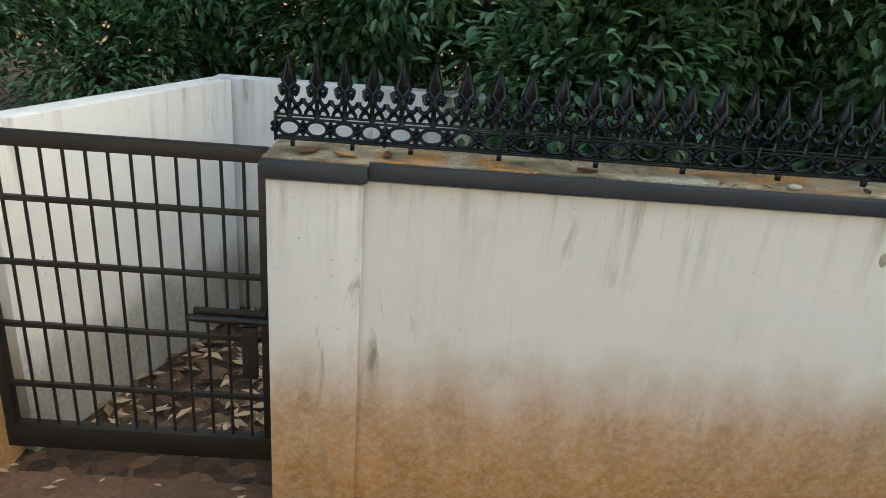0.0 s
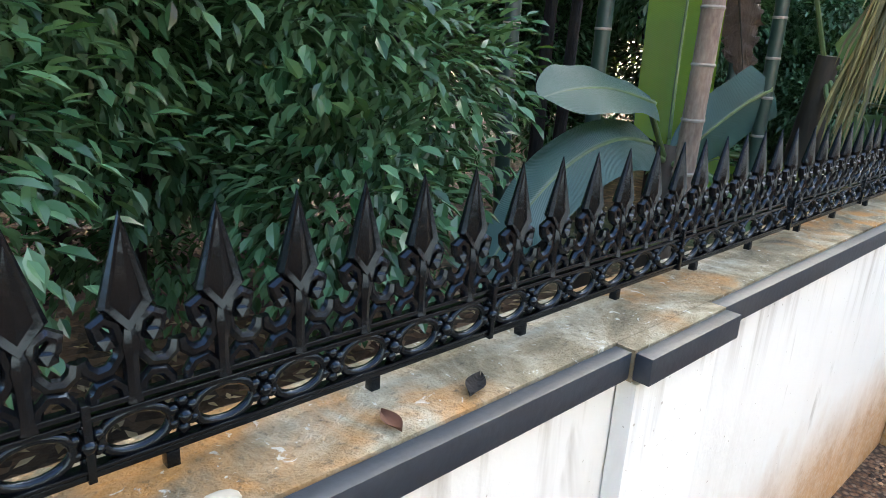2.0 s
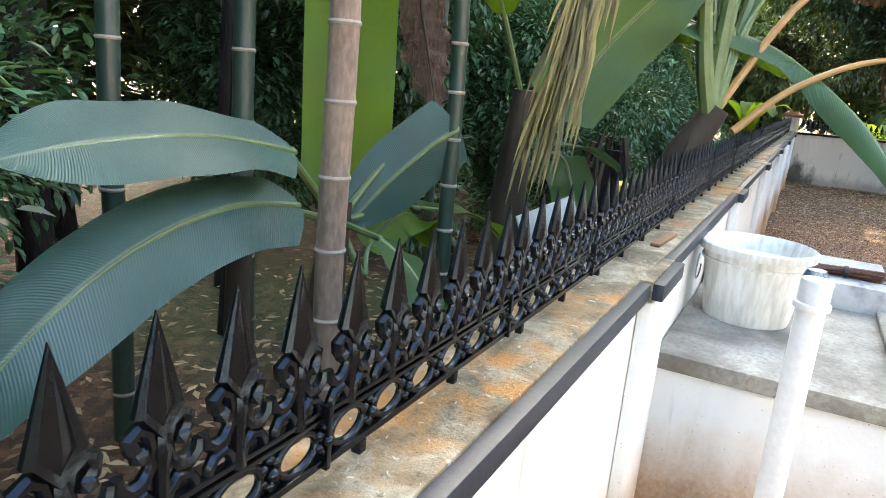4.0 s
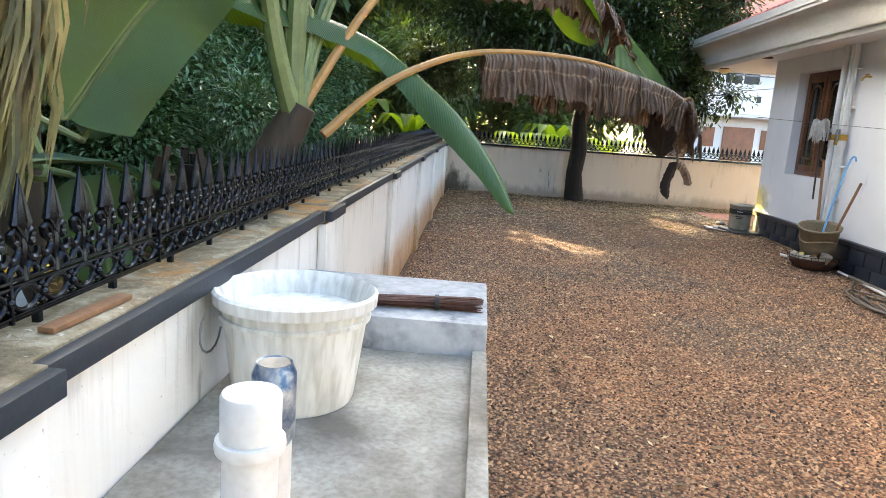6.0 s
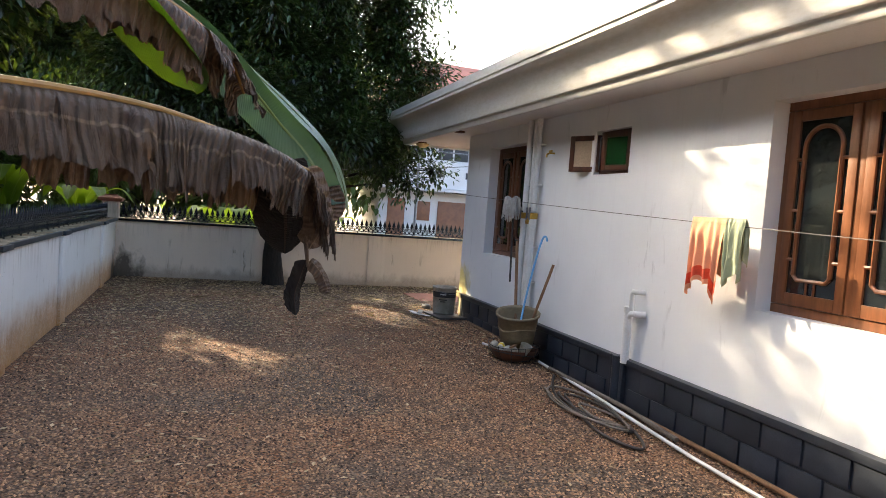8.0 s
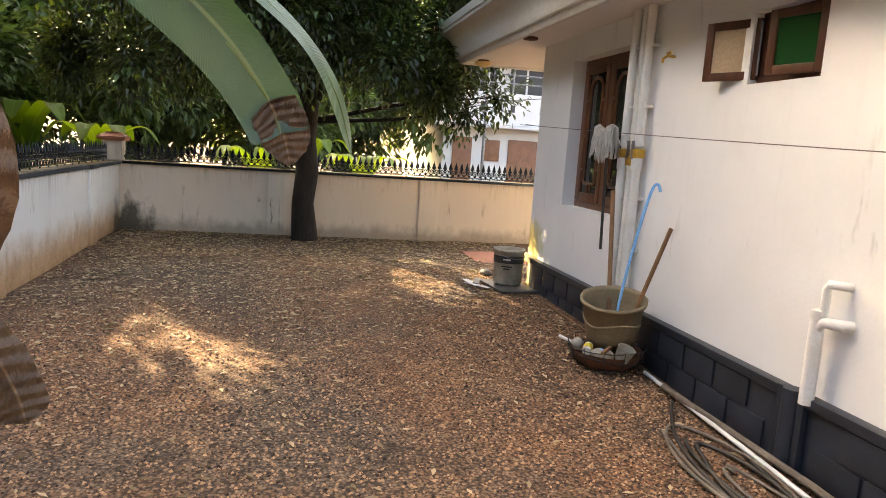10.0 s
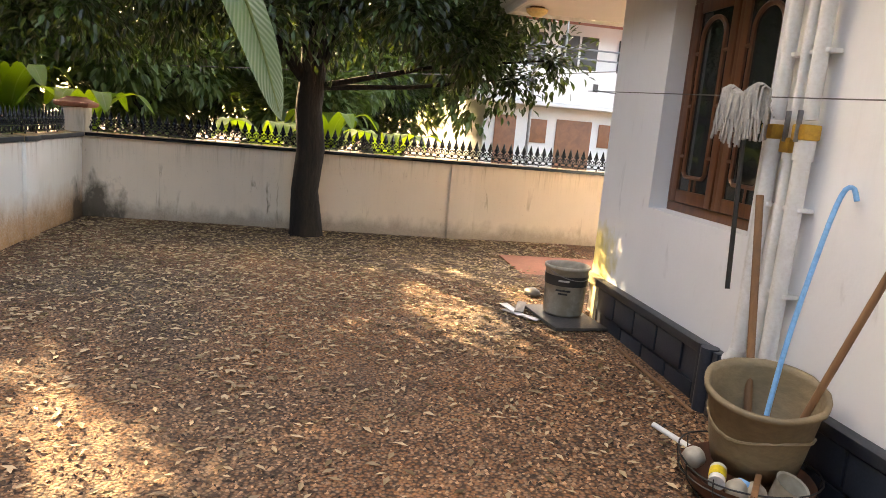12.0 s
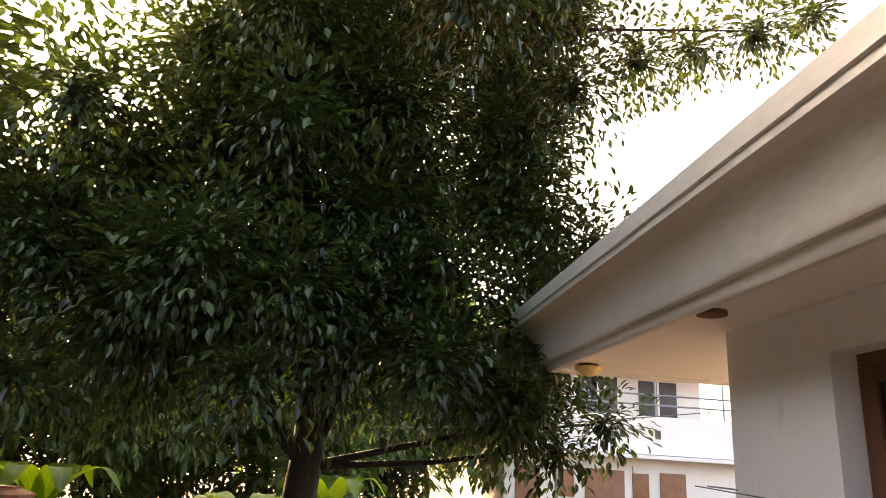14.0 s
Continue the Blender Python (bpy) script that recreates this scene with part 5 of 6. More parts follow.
# ---- bamboo and bananas behind the fence ----
def make_cane(x, y, r, h, lean, mat, label, gap):
    c = thing("bamboo_cane", label, "bamboo", m=pose(x, y, LOW - 0.1, 0, 0, 0))
    n = int(h / gap)
    pts = [(lean[0] * k / n + 0.01 * math.sin(k), lean[1] * k / n, h * k / n) for k in range(n + 1)]
    for k in range(n):
        a, b = Vector(pts[k]), Vector(pts[k + 1])
        part("segment", tubed([a, a.lerp(b, 0.06), a.lerp(b, 0.5), a.lerp(b, 0.94), b], [r, r * 0.96, r * 0.95, r * 0.96, r], 16), M[mat], c)
        part("node", tubed([b - Vector((0, 0, 0.008)), b, b + Vector((0, 0, 0.008))], [r * 1.0, r * 1.07, r * 1.0], 16), M["node"], c)


def make_slim_tree(x, y, r, h, lean, seed):
    rng = random.Random(seed)
    t = thing("slim_tree", "slender dark-barked tree in the wood behind the fence", "tree", "slender trees in the wood", m=pose(x, y, LOW - 0.1))
    pts = [(lean[0] * q + 0.03 * math.sin(5 * q + seed), lean[1] * q + 0.03 * math.cos(4 * q + seed), h * q) for q in np.linspace(0, 1, 9)]
    part("trunk", tubed(pts, [r * (1.25 - 0.8 * k / 8) for k in range(9)], 12), M["bark"], t)
    tips = [(lean[0] + rng.uniform(-1.1, 1.1), lean[1] + rng.uniform(-1.1, 1.1), h * rng.uniform(0.75, 1.15), rng.uniform(0.5, 0.8)) for k in range(8)]
    for e in tips[:5]:
        part("limb", tubed([pts[5], Vector(pts[6]).lerp(Vector(e[:3]), 0.5), e[:3]], [r * 0.4, r * 0.28, r * 0.08], 7), M["bark"], t)
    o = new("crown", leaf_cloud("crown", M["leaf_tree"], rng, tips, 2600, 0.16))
    o.parent = t


for k, (x, y, r, h, lean) in enumerate(((4.7, 5.4, 0.10, 5.5, (0.1, 0.2)), (5.6, 6.4, 0.08, 6.0, (-0.2, 0.3)), (5.9, 4.9, 0.06, 5.0, (0.2, 0.1)), (3.9, 6.3, 0.09, 6.0, (-0.1, 0.1)), (6.8, 5.6, 0.09, 6.0, (0.15, 0.2)), (5.2, 4.2, 0.045, 5.0, (0.1, -0.1)))):
    make_slim_tree(x, y, r, h, lean, 40 + k)

make_cane(3.93, 2.42, 0.052, 4.2, (0.06, 0.03), "bamboo", "thick grey-brown cane behind the fence", 0.24)
make_cane(5.07, 2.56, 0.040, 4.2, (-0.02, 0.05), "cane_green", "dark green ringed cane behind the fence", 0.22)
make_cane(4.45, 3.3, 0.05, 5.0, (0.03, 0.1), "cane_green", "dark green ringed cane behind the fence", 0.3)
make_cane(6.4, 3.4, 0.035, 5.0, (0.1, 0.1), "cane_green", "dark green ringed cane behind the fence", 0.3)
make_cane(4.0, 3.6, 0.05, 5.0, (0.1, 0.2), "cane_green", "dark green ringed cane behind the fence", 0.3)


def blade(pts, width, fold=0.25, seed=0.0, tatter=0.0, hang=0.0, nu=44, nv=10, start=0.06, tip=0.45, twist=0.0, across=None):
    """A banana blade along a midrib; fold lifts the sides, hang lets them droop, tatter splits the edge."""
    def f(u, v):
        p = bez(pts, u)
        d = (bez(pts, min(1, u + 0.02)) - bez(pts, max(0, u - 0.02))).normalized()
        side = d.cross(Vector((0, 0, 1)))
        side = side.normalized() if side.length > 1e-3 else Vector((1, 0, 0))
        if across:
            side = Vector(across)
            side = (side - d * side.dot(d)).normalized()
        side = (Matrix.Rotation(twist, 3, d) @ side)
        up = side.cross(d)
        w = width * min(1.0, (max(0.0, u - start * 0) / 0.12 + 0.25)) * (1.0 - max(0.0, (u - (1 - tip)) / tip) ** 2.2)
        s = (v - 0.5) * 2
        a = abs(s)
        wave = 0.05 * width * math.sin(17 * u + 5 * seed + (2 if s > 0 else 0)) * a ** 2
        q = p + side * s * w * (1 - 0.5 * hang * a) + up * (fold * a * w * 0.6 + wave) - Vector((0, 0, 1)) * hang * w * a * a * 0.95
        if tatter:
            n1 = noise.noise((u * 26 + seed, 4.0 if s > 0 else 9.0, seed))
            q += Vector((noise.noise((u * 30, 7 * v, seed)), noise.noise((u * 30, 7 * v, seed + 5)), 0)) * tatter * 0.10 * a * width * 3
            q -= Vector((0, 0, 1)) * tatter * w * 0.5 * a * max(0, n1)
        return q
    return sheet(bmesh.new(), f, nu, nv)


def dead_blade(pts, drop, seed, panels):
    """A withered banana blade: torn panels hanging like cloth down both sides of the midrib."""
    rng = random.Random(int(10 * seed))
    bm = bmesh.new()
    for side in (-1, 1):
        cuts = sorted([0.0, 1.0] + [(k + rng.uniform(-0.3, 0.3)) / panels for k in range(1, panels)])
        for u0, u1 in zip(cuts, cuts[1:]):
            fall, swing, ph = drop * rng.uniform(0.72, 1.1), rng.uniform(0.03, 0.11), rng.uniform(0, 6.28)
            lean, rag = rng.uniform(-0.05, 0.05), rng.uniform(0, 50)

            def f(u, v, side=side):
                w = u0 + (u1 - u0 + 0.012) * u
                p = bez(pts, min(1.0, w))
                d = (bez(pts, min(1.0, w + 0.02)) - bez(pts, max(0.0, min(1.0, w) - 0.02))).normalized()
                out = d.cross(Vector((0, 0, 1))).normalized() * side
                hem = fall * (0.55 + 0.45 * math.sin(3.14 * min(1.0, 0.12 + w))) * (1 + 0.22 * noise.noise((7 * u + rag, seed, 0)) + 0.10 * noise.noise((31 * u, rag, 2)))
                fold = v ** 1.1 * (0.016 * math.sin(5 * u + ph) + 0.060 * noise.noise((3.1 * u + rag, 1.7 * v, seed)) + 0.026 * noise.noise((9 * u + ph, 3.5 * v, rag)) + 0.010 * noise.noise((23 * u, 6 * v, rag)))
                arch = 0.055 * math.sin(1.57 * min(1.0, 3.2 * v)) + (swing - 0.055) * v
                return p + out * (arch + fold) + Vector((d.x, d.y, 0)) * lean * v - Vector((0, 0, 1)) * hem * (v ** 1.35)
            sheet(bm, f, 30, 24)
    return bm


def rib(pts, r0, r1, n=14):
    return tube(bmesh.new(), [bez(pts, u) for u in np.linspace(0, 1, n)], [r0 + (r1 - r0) * k / (n - 1) for k in range(n)], 8)


def banana_leaf(parent, stalk, blade_pts, width, mat, stalk_mat="stalk", name="leaf", **kw):
    lf = part(name, blade(blade_pts, width, **kw), M[mat], parent, smooth=True)
    part("midrib", rib([p for p in stalk] + [tuple(bez(blade_pts, u) - Vector((0, 0, 0.006))) for u in (0.0, 0.25, 0.5, 0.75, 0.97)], 0.018, 0.003, 28), M[stalk_mat], lf)
    return lf


def make_main_banana():
    b = thing("banana_plant", "large banana plant leaning over the fence, one leaf withered", "banana plant")
    cx, cy = 6.62, 1.95
    bm = bmesh.new()
    tube(bm, [(cx - 0.05, cy + 0.1, LOW - 0.1), (cx - 0.03, cy, 0.6), (cx - 0.02, cy - 0.2, 1.2), (cx, cy - 0.35, 1.5)], [0.16, 0.14, 0.11, 0.075], 16)
    part("stem", bm, M["stem"], b)
    top = (cx - 0.02, cy - 0.32, 1.42)
    # the drooping green leaf over the wall
    banana_leaf(b, [top, (6.75, 1.62, 2.0)], [(6.25, 1.95, 1.95), (6.75, 1.68, 1.97), (7.02, 1.36, 1.88), (7.0, 1.08, 1.70), (6.85, 0.84, 1.50), (6.68, 0.65, 1.27), (6.555, 0.53, 1.055)], 0.16, "blade", fold=-0.3, seed=1.0, hang=0.6, nu=80, nv=14, tatter=0.12)
    # the withered leaf on its tan stalk
    dead = [(7.25, 0.75, 1.86), (7.45, 0.40, 1.89), (7.62, 0.02, 1.87), (7.72, -0.32, 1.81), (7.78, -0.56, 1.70), (7.80, -0.67, 1.50)]
    lf = part("withered_leaf", dead_blade(dead, 0.30, 3.0, 9), M["blade_dead"], b, "brown withered hanging leaf", smooth=True)
    part("tan_stalk", rib([(6.66, 1.5, 1.36), (6.9, 1.20, 1.66), (7.25, 0.75, 1.865), (7.6, 0.05, 1.88), (7.78, -0.56, 1.705)], 0.026, 0.008, 26), M["stalk_tan"], lf, "yellow-brown stalk")
    part("dark_fold", blade([(7.78, -0.42, 1.72), (7.86, -0.46, 1.61), (7.92, -0.49, 1.48), (7.97, -0.50, 1.33)], 0.135, fold=0.22, seed=6.0, tatter=0.18, nu=24, nv=12, tip=0.4, across=(0.25, -0.95, 0)), M["blade_dark"], lf, "dark folded end of the leaf", smooth=True)
    part("curled_flap", blade([(7.80, -0.56, 1.72), (7.84, -0.62, 1.58), (7.87, -0.64, 1.46), (7.90, -0.60, 1.36)], 0.07, fold=0.9, seed=2.0, tatter=0.2, nu=20, nv=10, tip=0.12, across=(0.25, -0.95, 0)), M["blade_dead"], lf, "curled brown flap", smooth=True)
    part("shred_cord", rib([(7.90, -0.58, 1.42), (7.90, -0.59, 1.34), (7.91, -0.60, 1.28)], 0.012, 0.006), M["blade_dead"], lf)
    part("hanging_shred", blade([(7.90, -0.59, 1.31), (7.91, -0.57, 1.23), (7.91, -0.55, 1.15), (7.90, -0.56, 1.06)], 0.042, fold=0.9, seed=8.0, tatter=0.8, nu=24, nv=12, tip=0.3, across=(0.45, -0.88, 0)), M["blade_dark"], lf, "dangling shred", smooth=True)
    part("hanging_shred", blade([(7.91, -0.61, 1.31), (7.92, -0.66, 1.26), (7.92, -0.69, 1.20), (7.92, -0.70, 1.16)], 0.035, fold=0.8, seed=5.0, tatter=0.5, nu=16, nv=8, tip=0.2, across=(0.45, -0.88, 0)), M["blade_dead"], lf, "dangling shred", smooth=True)
    # petioles and leaves that stand up out of view
    banana_leaf(b, [top, (6.85, 1.55, 2.0), (7.1, 1.3, 2.5)], [(7.1, 1.3, 2.5), (7.5, 0.85, 2.62), (8.1, 0.35, 2.5), (8.6, 0.05, 2.28), (8.85, -0.06, 2.12)], 0.24, "blade", fold=0.1, seed=2.0, hang=0.35)
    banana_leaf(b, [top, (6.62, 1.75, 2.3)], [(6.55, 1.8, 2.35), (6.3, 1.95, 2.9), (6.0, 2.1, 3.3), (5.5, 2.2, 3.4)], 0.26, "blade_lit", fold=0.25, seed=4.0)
    banana_leaf(b, [top, (6.72, 1.7, 2.3)], [(6.75, 1.72, 2.4), (7.0, 1.8, 2.9), (7.6, 1.8, 3.1), (8.3, 1.6, 2.9)], 0.26, "blade", fold=0.2, seed=5.0, hang=0.2)
    banana_leaf(b, [top, (6.68, 1.6, 2.2)], [(6.7, 1.6, 2.3), (6.6, 1.5, 2.9), (6.4, 1.3, 3.3), (6.2, 1.0, 3.5)], 0.24, "blade", fold=0.2, seed=5.7)
    for k, (x, y, z, r) in enumerate(((6.30, 1.80, 2.7, 0.030), (6.50, 1.85, 2.8, 0.036), (6.78, 1.80, 2.8, 0.036), (6.98, 1.66, 2.7, 0.034), (7.14, 1.50, 2.6, 0.030), (6.62, 1.62, 2.8, 0.030))):
        part("petiole", rib([top, (0.6 * 6.62 + 0.4 * x, 0.6 * 1.66 + 0.4 * y, 1.85), (x, y, z)], 0.055, r), M["stalk"], b)
    for k in range(7):
        a = 0.9 * k
        part("dry_sheath", blade([(cx + 0.10 * math.cos(a), cy - 0.26 + 0.08 * math.sin(a), 1.45 - 0.05 * k), (cx + 0.13 * math.cos(a), cy - 0.22 + 0.11 * math.sin(a), 1.15 - 0.05 * k), (cx + 0.15 * math.cos(a), cy - 0.12 + 0.13 * math.sin(a), 0.75 - 0.04 * k)], 0.06, fold=0.6, seed=0.7 * k, tatter=0.6, nu=16, nv=6), M["blade_dead"], b, "peeling brown sheath", smooth=True)
    crumpled = [(7.5, 0.95, 2.42), (8.0, 0.42, 2.52), (8.43, 0.05, 2.47), (8.72, -0.20, 2.34), (8.86, -0.31, 2.15)]
    lf = part("withered_leaf", dead_blade(crumpled, 0.27, 7.0, 7), M["blade_dead"], b, "second brown crumpled leaf", smooth=True)
    part("tan_stalk", rib([top, (7.1, 1.3, 2.15)] + crumpled, 0.026, 0.008, 26), M["stalk_tan"], lf, "yellow-brown stalk")
    # the leaf reaching across the yard, and the one beside it with a scorched tip
    banana_leaf(b, [top, (7.1, 1.5, 2.6), (8.6, 0.5, 2.85)], [(8.6, 0.5, 2.85), (9.5, -0.1, 2.62), (9.9, -0.42, 2.44), (10.35, -0.75, 2.27), (10.70, -1.03, 2.09), (10.92, -1.20, 1.91), (11.04, -1.30, 1.70), (11.1, -1.37, 1.47)], 0.098, "blade_pale", fold=0.06, seed=9.0, nu=110, nv=14, tip=0.14, across=(0.92, -0.39, 0.0))
    lf = banana_leaf(b, [top, (7.2, 1.4, 2.5), (8.0, 0.9, 2.75)], [(8.0, 0.9, 2.75), (8.8, 0.1, 2.55), (9.33, -0.40, 2.20), (9.60, -0.75, 1.92), (9.73, -0.92, 1.70), (9.76, -0.98, 1.56)], 0.14, "blade_teal", fold=-0.25, seed=6.3, nu=90, nv=14, tip=0.06, hang=0.25, across=(0.35, -0.92, 0.0))
    part("scorched_tip", blade([(9.725, -0.93, 1.68), (9.76, -0.975, 1.60), (9.78, -1.00, 1.52), (9.785, -1.02, 1.44)], 0.10, fold=-0.5, seed=6.9, tatter=0.35, nu=24, nv=12, tip=0.5, across=(0.35, -0.92, 0.0)), M["blade_dead"], lf, "brown dried tip of the leaf", smooth=True)


make_main_banana()


def make_bananas_behind():
    b = thing("banana_clump", "young banana plants with broad leaves behind the fence", "banana plant")
    bm = bmesh.new()
    tube(bm, [(4.62, 2.95, LOW - 0.1), (4.55, 2.9, 0.5), (4.62, 2.9, 0.95)], [0.10, 0.085, 0.06], 14)
    tube(bm, [(4.2, 3.1, LOW - 0.1), (4.15, 3.05, 0.9)], [0.08, 0.05], 12)
    part("stem", bm, M["stem"], b)
    base = (4.62, 2.9, 0.85)
    side = (0.5, -0.86, 0.0)
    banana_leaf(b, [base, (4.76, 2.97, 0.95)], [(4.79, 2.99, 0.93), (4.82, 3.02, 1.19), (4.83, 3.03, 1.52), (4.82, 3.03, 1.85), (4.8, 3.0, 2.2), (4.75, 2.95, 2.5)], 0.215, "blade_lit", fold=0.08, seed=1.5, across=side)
    banana_leaf(b, [base, (4.95, 2.75, 1.25)], [(5.06, 2.55, 1.31), (4.98, 2.64, 1.22), (4.88, 2.74, 1.09), (4.78, 2.83, 0.95), (4.69, 2.9, 0.82)], 0.17, "blade_teal", fold=0.12, seed=2.5, across=(0.35, -0.35, -0.85))
    banana_leaf(b, [base, (4.1, 2.75, 1.2)], [(4.06, 2.71, 1.23), (3.75, 2.70, 1.29), (3.4, 2.6, 1.32), (3.1, 2.52, 1.32), (2.85, 2.45, 1.30)], 0.15, "blade_teal", fold=0.1, seed=3.5, across=(0.3, -0.75, -0.6))
    banana_leaf(b, [base, (4.1, 2.75, 1.0)], [(4.13, 2.73, 1.02), (3.7, 2.65, 1.08), (3.3, 2.6, 1.02), (2.95, 2.55, 0.86), (2.7, 2.55, 0.6)], 0.16, "blade_teal", fold=0.0, seed=4.5, hang=0.2, across=(0.2, -0.6, -0.75))
    banana_leaf(b, [base, (4.5, 2.6, 0.85)], [(4.45, 2.55, 0.86), (4.46, 2.44, 0.79), (4.47, 2.34, 0.68), (4.46, 2.22, 0.5)], 0.14, "blade", fold=0.1, seed=5.5, across=(0.7, -0.2, -0.3))
    banana_leaf(b, [base, (5.0, 2.8, 0.9)], [(5.1, 2.75, 0.88), (5.3, 2.6, 0.86), (5.45, 2.5, 0.78), (5.6, 2.4, 0.6)], 0.16, "blade", fold=0.1, seed=6.5)
    banana_leaf(b, [base, (4.7, 2.8, 0.6)], [(4.8, 2.85, 0.7), (4.95, 2.8, 0.85), (5.1, 2.75, 0.82), (5.2, 2.7, 0.65)], 0.13, "blade_lit", fold=0.1, seed=7.5, across=(0.4, -0.6, -0.5))
    c = thing("banana_plant", "banana plant with tall leaves behind the dry fronds", "banana plant")
    bm = bmesh.new()
    tube(bm, [(6.0, 2.7, LOW - 0.1), (6.02, 2.65, 0.8), (6.0, 2.6, 1.5)], [0.13, 0.11, 0.07], 14)
    part("stem", bm, M["stem"], c)
    base = (6.0, 2.6, 1.4)
    side = (0.45, -0.89, 0.0)
    banana_leaf(c, [base, (6.0, 2.45, 1.45)], [(6.02, 2.42, 1.38), (6.09, 2.3, 1.6), (6.15, 2.14, 1.85), (6.2, 1.9, 2.12), (6.3, 1.6, 2.4)], 0.25, "blade", fold=0.05, seed=1.2, across=(0.4, -0.55, -0.7))
    banana_leaf(c, [base, (6.05, 2.4, 1.3)], [(6.15, 2.42, 1.3), (6.2, 2.3, 1.5), (6.3, 2.15, 1.66), (6.42, 2.0, 1.8)], 0.08, "blade_teal", fold=0.1, seed=2.2, across=(0.4, -0.5, -0.7))
    banana_leaf(c, [base, (5.85, 2.4, 1.15)], [(5.55, 2.35, 1.22), (5.72, 2.2, 1.24), (5.85, 2.08, 1.2), (5.98, 1.98, 1.1)], 0.12, "blade_teal", fold=0.1, seed=3.2)
    banana_leaf(c, [base, (5.9, 2.5, 1.2)], [(5.9, 2.3, 1.15), (5.85, 2.2, 1.0), (5.82, 2.15, 0.85), (5.8, 2.1, 0.65)], 0.13, "blade", fold=0.05, seed=3.7, across=side)
    banana_leaf(c, [base, (5.8, 2.7, 1.9)], [(5.8, 2.7, 1.9), (5.6, 2.8, 2.4), (5.3, 2.9, 2.6), (5.0, 3.0, 2.4)], 0.2, "blade", fold=0.1, seed=4.2)
    st = thing("dead_stump", "shaggy brown dead banana stump behind the fence", "stump", m=pose(6.75, 2.25, LOW - 0.1))
    rng = random.Random(5)
    bm = tubed([(0, 0, 0), (0.02, 0, 0.7), (0.05, -0.02, 1.45)], [0.13, 0.12, 0.06], 12)
    part("stump", bm, M["bark"], st)
    for k in range(60):
        a, z, r = rng.uniform(0, 6.28), rng.uniform(0.5, 1.55), 0.11
        part("fibre", tubed([(r * math.cos(a), r * math.sin(a), z), ((r + 0.03) * math.cos(a), (r + 0.03) * math.sin(a), z - 0.12), ((r + 0.03) * math.cos(a + 0.1), (r + 0.03) * math.sin(a + 0.1), z - rng.uniform(0.2, 0.45))], [0.02, 0.016, 0.004], 4), M["stem"] if k % 3 else M["bark"], st)
    d = thing("dry_frond", "withered straw-coloured palm frond hanging over the fence", "palm frond")
    rng = random.Random(6)
    for k in range(170):
        bm = bmesh.new()
        u = rng.random()
        p = Vector((5.44 - 0.05 * u, 2.06 + 0.12 * u, 2.5 - 0.85 * u))
        dx, dy = rng.uniform(-0.16, 0.08), rng.uniform(-0.08, 0.16)
        L = rng.uniform(0.45, 0.75)
        tube(bm, [p, p + Vector((0.6 * dx, 0.6 * dy, -0.35 * L)), p + Vector((dx, dy, -0.75 * L)), p + Vector((dx * 1.1 - 0.06, dy, -L))], [0.006, 0.010, 0.008, 0.001], 3)
        part("leaflet", bm, M["straw"], d)
    part("rachis", rib([(5.5, 2.0, 2.9), (5.44, 2.06, 2.5), (5.39, 2.18, 1.6)], 0.02, 0.008), M["straw"], d)
    e = thing("dead_leaf", "brown withered banana leaf hanging among the canes", "banana leaf")
    part("blade", blade([(5.44, 3.06, 2.3), (5.48, 3.06, 1.95), (5.54, 3.02, 1.65), (5.57, 2.95, 1.3)], 0.13, fold=0.5, seed=4.4, tatter=1.0, nu=60, across=(0.5, -0.86, 0)), M["blade_dead"], e, smooth=True)
    part("midrib", rib([(5.44, 3.06, 2.3), (5.48, 3.06, 1.95), (5.54, 3.02, 1.65), (5.57, 2.95, 1.32)], 0.012, 0.003), M["stem"], e)
    for k, (px, py, pz, a) in enumerate(((3.2, 3.6, 2.9, 200), (5.8, 3.5, 3.2, 260), (6.3, 3.0, 2.9, 300), (4.0, 3.9, 3.1, 230))):
        f = thing("palm_frond", "green palm frond arching behind the fence", "palm frond", m=pose(px, py, pz, 0, 0, a))
        rng = random.Random(30 + k)
        ribpts = [(0, 0, 0), (0.4, 0, 0.1), (0.8, 0, -0.1), (1.1, 0, -0.55), (1.25, 0, -1.1)]
        bm = rib(ribpts, 0.014, 0.003)
        part("rachis", bm, M["stalk"], f)
        verts, faces = [], []
        for j in range(80):
            u = 0.12 + 0.86 * (j // 2) / 40
            p = bez(ribpts, u)
            s = 1 if j % 2 else -1
            L = 0.42 * math.sin(3.0 * (0.1 + 0.85 * u)) + 0.08
            t1 = p + Vector((0.12, s * 0.6 * L, -0.25 * L))
            t2 = p + Vector((0.2, s * 0.75 * L, -L * rng.uniform(0.8, 1.1)))
            i0 = len(verts)
            verts += [tuple(p), tuple(t1 + Vector((0.013, 0, 0))), tuple(t2), tuple(t1 - Vector((0.013, 0, 0)))]
            faces.append((i0, i0 + 1, i0 + 2, i0 + 3))
        o = new("leaflets", scatter_mesh("leaflets", verts, faces, M["leaf_palm"]))
        o.parent = f


make_bananas_behind()


